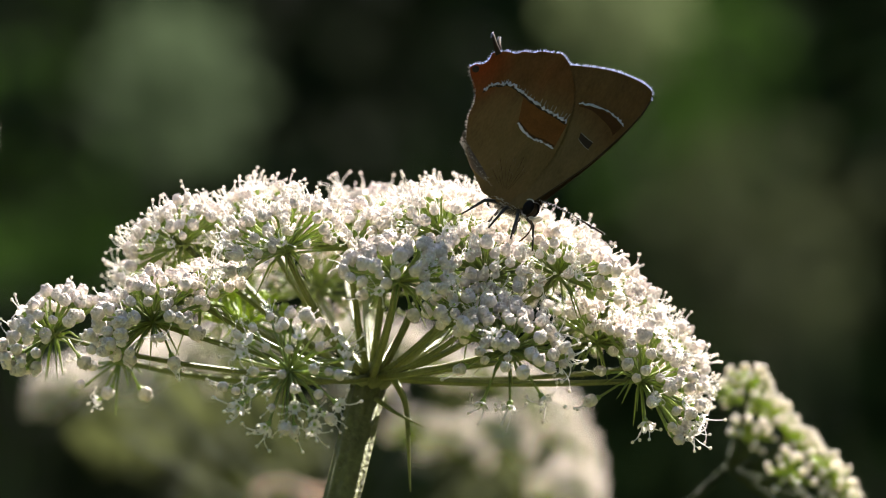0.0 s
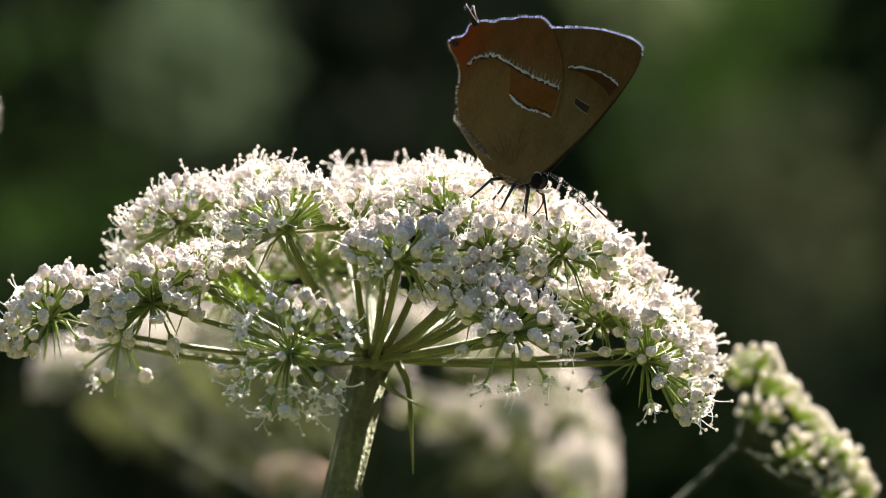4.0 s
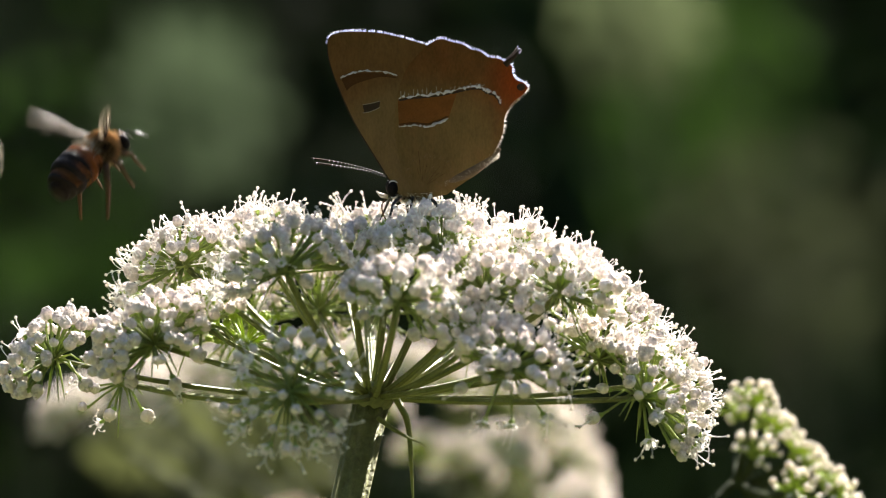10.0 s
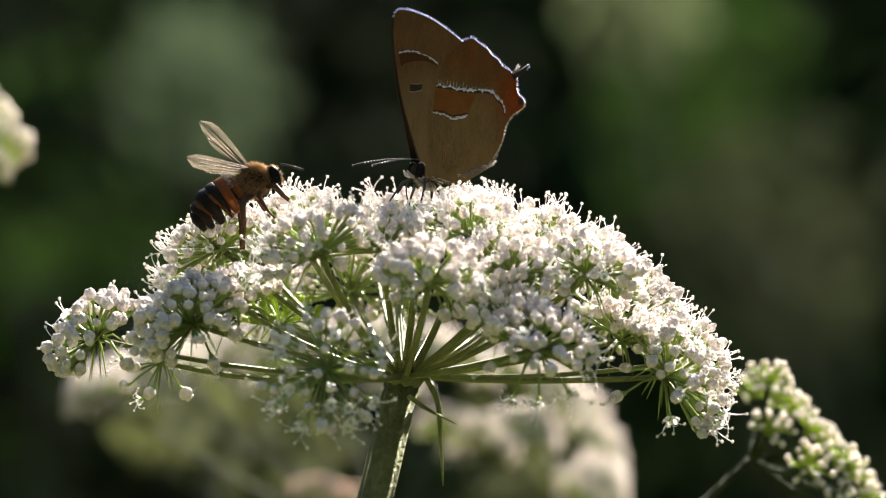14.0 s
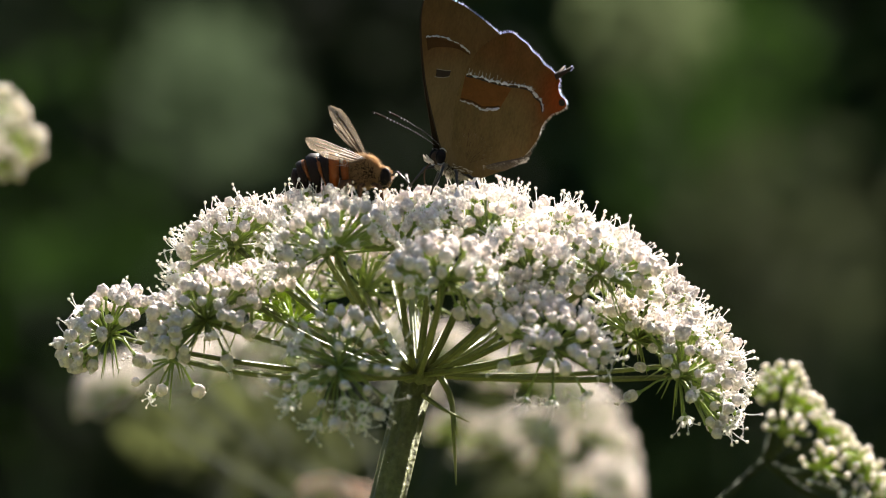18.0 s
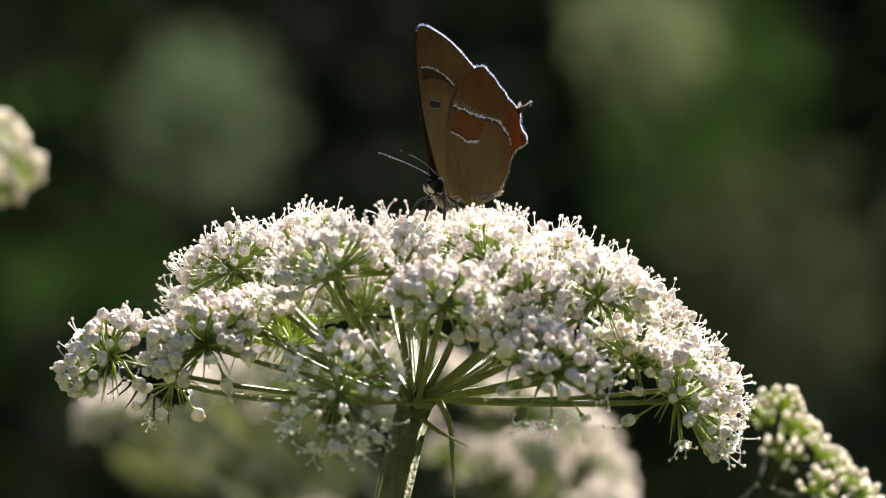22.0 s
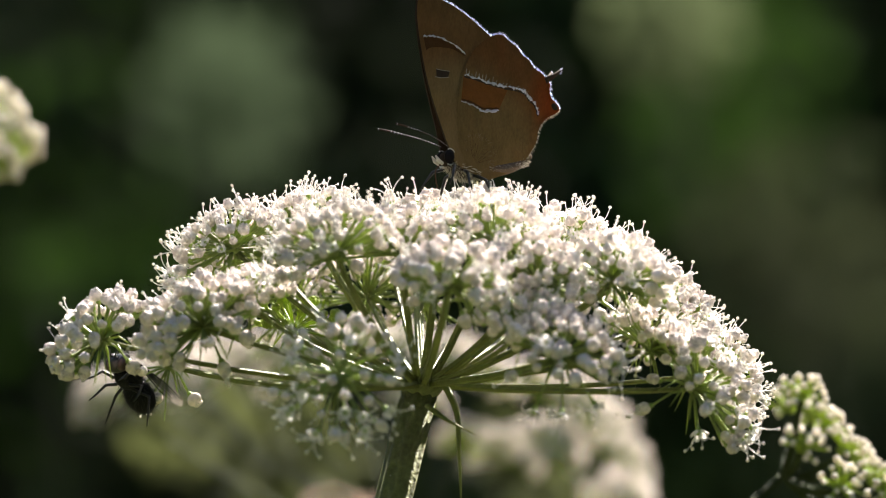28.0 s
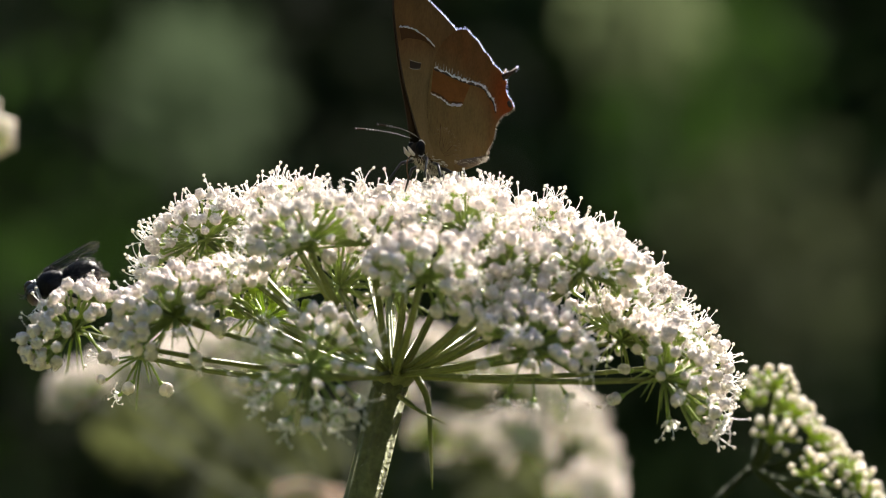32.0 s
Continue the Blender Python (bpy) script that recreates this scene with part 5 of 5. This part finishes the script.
    walk(BEE, [
        (0, spot(-162.1, 100.0, 45.5, 0, 0, 0)),
        (9.3, spot(-97.6, 20.0, 25.8, 0, 0, 0)),
        (9.6, spot(-60.2, 0.0, 15.1, 0, 0, 0)),
        (9.7, spot(-31.8, 0.0, 10.7, 0, 0, 0)),
        (9.8, spot(-11.9, 5.0, 16.2, 0, -10, 80)),
        (9.9, spot(-26.1, 5.0, 17.7, 0, -30, 88)),
        (10, spot(-39.0, 0.0, 13.9, 0, -25, 42)),
        (10.1, spot(-33.5, 0.0, 9.5, 0, -25, 15)),
        (10.2, spot(-33.8, 0.0, 8.2, 0, -45, 15)),
        (10.3, spot(-31.5, -10.0, 8.2, 0, -45, 8)),
        (10.6, spot(-28.6, -10.0, 7.4, 0, -32, 5)),
        (10.9, spot(-28.1, -10.0, 7.7, 0, -32, 5)),
        (11.3, spot(-27.8, -10.0, 7.7, 0, -32, 5)),
        (11.8, spot(-28.6, -10.0, 8.0, 0, -32, 5)),
        (12.2, spot(-28.2, -10.0, 7.8, 0, -40, 0)),
        (12.4, spot(-28.0, -10.0, 9.2, 0, -30, 0)),
        (12.6, spot(-25.9, -10.0, 9.3, 0, -32, 5)),
        (12.7, spot(-29.7, -2.0, 11.0, 0, -40, 40)),
        (12.8, spot(-37.1, -4.0, 10.7, 0, -60, 75)),
        (12.9, spot(-53.0, 0.0, 11.0, 0, -20, 60)),
        (13, spot(-37.6, 0.0, 9.0, 0, -30, -14)),
        (13.1, spot(-37.3, 0.0, 7.1, 0, -35, 0)),
        (13.2, spot(-33.4, 0.0, 8.6, 0, -25, 10)),
        (13.4, spot(-30.0, -10.0, 7.8, 0, -30, 5)),
        (13.7, spot(-27.9, -10.0, 9.5, 0, -25, 5)),
        (14, spot(-25.7, -10.0, 8.4, 0, -24, 5)),
        (14.5, spot(-23.8, -10.0, 8.0, 0, -18, 15)),
        (16.5, spot(-22.5, 2.0, 10.1, 0, -12, 0)),
        (17, spot(-17.9, 2.0, 10.4, 0, -6, 0)),
        (17.5, spot(-16.3, 2.0, 10.0, 0, 0, 0)),
        (18, spot(-14.6, 2.0, 9.2, 0, 6, 0)),
        (18.2, spot(-11.1, 0.0, 9.4, 0, 10, -25)),
        (18.3, spot(-10.0, 0.0, 8.8, 0, 15, -30)),
        (18.4, spot(-8.5, 3.0, 10.2, 0, -15, 10)),
        (18.5, spot(-7.8, 3.0, 10.4, 0, -15, 25)),
        (18.6, spot(-9.3, 3.0, 11.2, 0, -25, 10)),
        (18.7, spot(-11.4, -2.0, 12.8, 0, -55, 20)),
        (18.8, spot(-10.7, -5.0, 28.7, 0, -50, 60)),
        (18.9, spot(-31.9, -5.0, 31.5, 0, -10, 60)),
        (19, spot(-52.4, -5.0, 26.3, 0, 5, 20)),
        (19.1, spot(-52.6, -15.0, 7.1, 0, 20, 10)),
        (19.2, spot(-28.9, -25.0, -20.2, 0, 10, 15)),
        (19.3, spot(-19.1, -35.0, -20.8, 0, -10, 40)),
        (19.4, spot(-7.8, -40.0, -19.0, 0, -20, 60)),
        (19.5, spot(-14.7, -40.0, -22.2, 0, -40, 70)),
        (19.7, spot(-10.0, -40.0, -22.0, 0, -50, 75)),
        (19.8, spot(-7.9, -40.0, -17.9, 0, -65, 75)),
        (19.9, spot(-8.0, -42.0, -15.5, 0, -65, 70)),
        (20, spot(-8.4, -44.0, -14.8, 0, -45, 12)),
        (20.1, spot(-6.3, -44.0, -15.1, 0, -45, 20)),
        (20.2, spot(-9.5, -46.0, -6.6, 0, -75, 75)),
        (20.3, spot(-9.5, -46.0, -6.8, 0, -75, 75)),
        (20.4, spot(-18.0, -40.0, -3.3, 0, -50, 100)),
        (20.5, spot(-24.3, -30.0, 1.8, 0, -20, 60)),
        (20.6, spot(-27.2, -30.0, 2.9, 0, -20, 95)),
        (20.8, spot(-34.3, -30.0, 1.9, 0, -35, 150)),
        (21, spot(-40.1, -28.0, 5.9, 0, -48, 200)),
        (21.1, spot(-52.7, -15.0, 16.3, 0, -40, 190)),
        (21.3, spot(-89.6, -15.0, 28.7, 0, -10, 185)),
        (25.2, spot(-130.4, 280.0, -1.6, 0, 0, 100)),
        (25.6, spot(-40.1, 285.0, -22.3, 0, -10, 50)),
        (26, spot(-36.4, 285.0, -20.8, 0, -20, 40)),
        (26.5, spot(-34.6, 285.0, -23.1, 0, -30, 40)),
        (27.4, spot(-33.1, 285.0, -22.4, 0, -20, 40)),
        (28, spot(-118.4, 250.0, 12.1, 0, -10, 110)),
        (32, spot(-256.6, 200.0, 70.8, 0, 0, 110)),
    ])
    for wing, s in BEE_WINGS:
        walk(wing, [
            (0, root_of(s, 10, -5, 80)),
            (9.3, root_of(s, 10, 40, 80)),
            (9.6, root_of(s, 10, 25, 80)),
            (9.7, root_of(s, 10, 50, 80)),
            (9.8, root_of(s, 10, 10, 80)),
            (9.9, root_of(s, 10, -5, 80)),
            (9.967, root_of(s, 10, 70, 62)),
            (10, root_of(s, 10, 32, 62)),
            (10.033, root_of(s, 10, -6, 62)),
            (10.1, root_of(s, 10, 25, 80)),
            (10.2, root_of(s, 35, 42, 52)),
            (10.3, root_of(s, 60, 50, 24)),
            (10.6, root_of(s, 60, 50, 24)),
            (10.9, root_of(s, 60, 50, 24)),
            (11.3, root_of(s, 60, 50, 24)),
            (11.8, root_of(s, 60, 50, 24)),
            (12.2, root_of(s, 60, 50, 24)),
            (12.4, root_of(s, 60, 50, 24)),
            (12.6, root_of(s, 60, 50, 24)),
            (12.7, root_of(s, 30, 34, 58)),
            (12.8, root_of(s, 10, 50, 80)),
            (12.9, root_of(s, 10, 10, 80)),
            (12.967, root_of(s, 10, 70, 62)),
            (13, root_of(s, 10, 32, 62)),
            (13.033, root_of(s, 10, -6, 62)),
            (13.1, root_of(s, 10, 40, 80)),
            (13.2, root_of(s, 10, 25, 80)),
            (13.4, root_of(s, 45, 44, 41)),
            (13.7, root_of(s, 60, 50, 24)),
            (14, root_of(s, 60, 50, 24)),
            (14.5, root_of(s, 60, 50, 24)),
            (16.5, root_of(s, 60, 30, 24)),
            (17, root_of(s, 60, 30, 24)),
            (17.5, root_of(s, 60, 30, 24)),
            (18, root_of(s, 60, 30, 24)),
            (18.2, root_of(s, 60, 30, 24)),
            (18.3, root_of(s, 60, 30, 24)),
            (18.4, root_of(s, 60, 30, 24)),
            (18.5, root_of(s, 60, 30, 24)),
            (18.6, root_of(s, 45, 39, 41)),
            (18.7, root_of(s, 10, 40, 80)),
            (18.8, root_of(s, 10, 25, 80)),
            (18.9, root_of(s, 10, 50, 80)),
            (18.967, root_of(s, 10, 70, 62)),
            (19, root_of(s, 10, 32, 62)),
            (19.033, root_of(s, 10, -6, 62)),
            (19.1, root_of(s, 10, -5, 80)),
            (19.2, root_of(s, 10, 40, 80)),
            (19.3, root_of(s, 10, 25, 80)),
            (19.4, root_of(s, 10, 50, 80)),
            (19.5, root_of(s, 10, 10, 80)),
            (19.7, root_of(s, 10, -5, 80)),
            (19.8, root_of(s, 10, 40, 80)),
            (19.9, root_of(s, 10, 25, 80)),
            (19.967, root_of(s, 10, 70, 62)),
            (20, root_of(s, 10, 32, 62)),
            (20.033, root_of(s, 10, -6, 62)),
            (20.1, root_of(s, 10, 10, 80)),
            (20.2, root_of(s, 10, -5, 80)),
            (20.3, root_of(s, 10, 40, 80)),
            (20.4, root_of(s, 10, 25, 80)),
            (20.5, root_of(s, 10, 50, 80)),
            (20.6, root_of(s, 10, 10, 80)),
            (20.8, root_of(s, 10, -5, 80)),
            (20.967, root_of(s, 10, 70, 62)),
            (21, root_of(s, 10, 32, 62)),
            (21.033, root_of(s, 10, -6, 62)),
            (21.1, root_of(s, 10, 25, 80)),
            (21.3, root_of(s, 10, 50, 80)),
            (25.2, root_of(s, 10, 10, 80)),
            (25.6, root_of(s, 10, -5, 80)),
            (26, root_of(s, 60, 50, 24)),
            (26.5, root_of(s, 60, 50, 24)),
            (27.4, root_of(s, 60, 50, 24)),
            (28, root_of(s, 10, 10, 80)),
            (32, root_of(s, 10, -5, 80)),
        ])
    walk(FLY_A, [
        (0, spot(123.0, 50.0, 50.2, 0, 0, 180)),
        (15, spot(92.5, 20.0, 16.0, 0, 0, 180)),
        (15.6, spot(25.7, 2.0, 7.2, 0, -40, 200)),
        (16, spot(23.1, 2.0, 3.8, 0, -66, 200)),
        (17, spot(21.9, 2.0, 3.9, 0, -66, 200)),
        (17.1, spot(35.8, 0.0, 13.8, 0, -10, 165)),
        (17.2, spot(11.4, -15.0, 18.1, 0, 0, 175)),
        (17.3, spot(-29.0, 0.0, 18.0, 0, 0, 150)),
        (17.4, spot(-34.5, -5.0, 12.7, 0, -10, 90)),
        (17.5, spot(-22.0, -8.0, 16.6, 0, 0, 30)),
        (17.6, spot(11.5, -10.0, 22.5, 0, -20, 10)),
        (17.7, spot(59.1, 0.0, 25.0, 0, 0, 60)),
        (17.9, spot(43.9, 30.0, 64.2, 0, 0, 140)),
        (18.2, spot(-31.8, 40.0, 51.4, 0, 20, 190)),
        (18.4, spot(-37.6, 8.0, 2.0, 0, -35, 120)),
        (18.8, spot(-38.9, 0.0, 2.2, 0, -25, 60)),
        (19, spot(-38.6, 4.0, 2.0, 20, 0, 50)),
        (19.4, spot(-37.8, 4.0, 2.5, 38, 15, 42)),
        (20, spot(-37.8, 4.0, 2.8, 38, 15, 42)),
        (20.5, spot(-38.6, 4.0, 2.0, 25, 5, 42)),
        (21, spot(-41.0, 0.0, -1.8, 0, -20, 60)),
        (21.3, spot(-43.2, 12.0, -5.0, 0, 20, 120)),
        (21.6, spot(-41.2, 10.0, -11.0, 0, 5, 170)),
        (22.2, spot(-40.0, 8.0, -12.4, 0, -35, 205)),
        (22.5, spot(-39.0, 5.0, -13.2, 0, -45, 212)),
        (23, spot(-37.9, -4.0, -14.6, 0, -40, 222)),
        (24, spot(-37.9, -6.0, -14.6, 0, -36, 215)),
        (24.6, spot(-39.0, -8.0, -15.6, 0, -45, 240)),
        (25, spot(-40.0, -9.0, -16.0, 0, -42, 250)),
        (26, spot(-40.4, -12.0, -16.2, 0, -55, 300)),
        (26.5, spot(-41.1, -12.0, -16.5, 0, -60, 295)),
        (27.5, spot(-41.4, -4.0, -15.2, 0, -50, 270)),
        (28.2, spot(-41.9, 4.0, -13.5, 0, -40, 215)),
        (28.7, spot(-43.6, 12.0, -11.8, 0, -20, 160)),
        (29, spot(-41.8, 14.0, -7.9, 0, -30, 140)),
        (29.3, spot(-42.2, 2.0, -4.4, 0, -15, 165)),
        (29.6, spot(-43.0, -7.0, -3.5, 0, 0, 175)),
        (30, spot(-43.3, -9.0, -3.3, 0, 4, 178)),
        (30.5, spot(-45.8, -2.0, -6.0, -20, 14, 180)),
        (31, spot(-47.0, 0.0, -5.9, -35, 20, 180)),
        (31.5, spot(-46.9, -2.0, -5.6, -38, 22, 180)),
        (32, spot(-46.8, -5.0, -4.7, -38, 22, 180)),
    ])
    for wing, s in FLY_A_WINGS:
        walk(wing, [
            (0, root_of(s, 10, -5, 80)),
            (15, root_of(s, 10, 40, 80)),
            (15.6, root_of(s, 10, 25, 80)),
            (16, root_of(s, 0, 0, 16)),
            (17, root_of(s, 0, 0, 16)),
            (17.1, root_of(s, 10, -5, 80)),
            (17.2, root_of(s, 10, 40, 80)),
            (17.3, root_of(s, 10, 25, 80)),
            (17.4, root_of(s, 10, 50, 80)),
            (17.5, root_of(s, 10, 10, 80)),
            (17.6, root_of(s, 10, -5, 80)),
            (17.7, root_of(s, 10, 40, 80)),
            (17.9, root_of(s, 10, 25, 80)),
            (18.2, root_of(s, 10, 50, 80)),
            (18.4, root_of(s, 3, 5, 35)),
            (18.8, root_of(s, 0, 0, 16)),
            (19, root_of(s, 0, 0, 52)),
            (19.4, root_of(s, 0, 0, 56)),
            (20, root_of(s, 0, 0, 56)),
            (20.5, root_of(s, 0, 0, 52)),
            (21, root_of(s, 0, 0, 16)),
            (21.3, root_of(s, 0, 0, 16)),
            (21.6, root_of(s, 0, 0, 16)),
            (22.2, root_of(s, 0, 0, 16)),
            (22.5, root_of(s, 0, 0, 16)),
            (23, root_of(s, 0, 0, 16)),
            (24, root_of(s, 0, 0, 16)),
            (24.6, root_of(s, 0, 0, 16)),
            (25, root_of(s, 0, 0, 16)),
            (26, root_of(s, 0, 0, 16)),
            (26.5, root_of(s, 0, 0, 16)),
            (27.5, root_of(s, 0, 0, 16)),
            (28.2, root_of(s, 0, 0, 16)),
            (28.7, root_of(s, 0, 0, 16)),
            (29, root_of(s, 0, 0, 16)),
            (29.3, root_of(s, 0, 0, 16)),
            (29.6, root_of(s, 0, 0, 16)),
            (30, root_of(s, 0, 0, 16)),
            (30.5, root_of(s, 0, 0, 16)),
            (31, root_of(s, 0, -4, 16)),
            (31.5, root_of(s, 0, -4, 16)),
            (32, root_of(s, 0, -4, 16)),
        ])
    walk(FLY_B, [
        (0, spot(-233.1, 100.0, 31.3, 0, 0, 0)),
        (21.8, spot(-166.6, 60.0, -15.0, 0, 0, 0)),
        (22.2, spot(-38.0, 60.0, -24.5, 0, -20, 20)),
        (22.3, spot(-45.2, 30.0, -0.9, 0, -30, 60)),
        (22.4, spot(-32.7, 0.0, 26.6, 0, 15, 0)),
        (22.5, spot(-4.1, -8.0, 20.5, 0, 10, -60)),
        (22.6, spot(-41.0, 0.0, 16.5, 0, 15, -10)),
        (22.7, spot(-23.9, 0.0, 16.7, 0, -30, -70)),
        (22.8, spot(-36.2, 0.0, 10.1, 0, -10, -20)),
        (22.9, spot(-31.5, 4.0, 8.7, 0, -30, 10)),
        (23, spot(-29.4, 6.0, 8.4, 0, -38, 20)),
        (23.1, spot(-29.7, 5.0, 9.0, 0, -20, 100)),
        (23.2, spot(-29.7, -6.0, 9.6, 0, 0, 175)),
        (23.4, spot(-32.1, -6.0, 9.0, 0, 8, 180)),
        (23.5, spot(-32.4, -6.0, 8.9, 0, 8, 180)),
        (23.6, spot(-42.0, 4.0, 23.4, 0, 10, 150)),
        (23.7, spot(-74.1, 4.0, 29.9, 0, 0, 150)),
        (24.5, spot(-182.7, 40.0, 47.0, 0, 0, 150)),
        (32, spot(-270.6, 100.0, 71.5, 0, 0, 150)),
    ])
    for wing, s in FLY_B_WINGS:
        walk(wing, [
            (0, root_of(s, 10, -5, 80)),
            (21.8, root_of(s, 10, 40, 80)),
            (22.2, root_of(s, 10, 25, 80)),
            (22.3, root_of(s, 10, 50, 80)),
            (22.4, root_of(s, 10, 10, 80)),
            (22.5, root_of(s, 10, -5, 80)),
            (22.6, root_of(s, 10, 40, 80)),
            (22.7, root_of(s, 10, 25, 80)),
            (22.8, root_of(s, 10, 50, 80)),
            (22.9, root_of(s, 5, 8, 51)),
            (23, root_of(s, 0, 34, 20)),
            (23.1, root_of(s, 0, 2, 22)),
            (23.2, root_of(s, 0, 2, 22)),
            (23.4, root_of(s, 0, 2, 22)),
            (23.5, root_of(s, 0, 2, 22)),
            (23.6, root_of(s, 10, -5, 80)),
            (23.7, root_of(s, 10, 40, 80)),
            (24.5, root_of(s, 10, 25, 80)),
            (32, root_of(s, 10, 50, 80)),
        ])


motions()
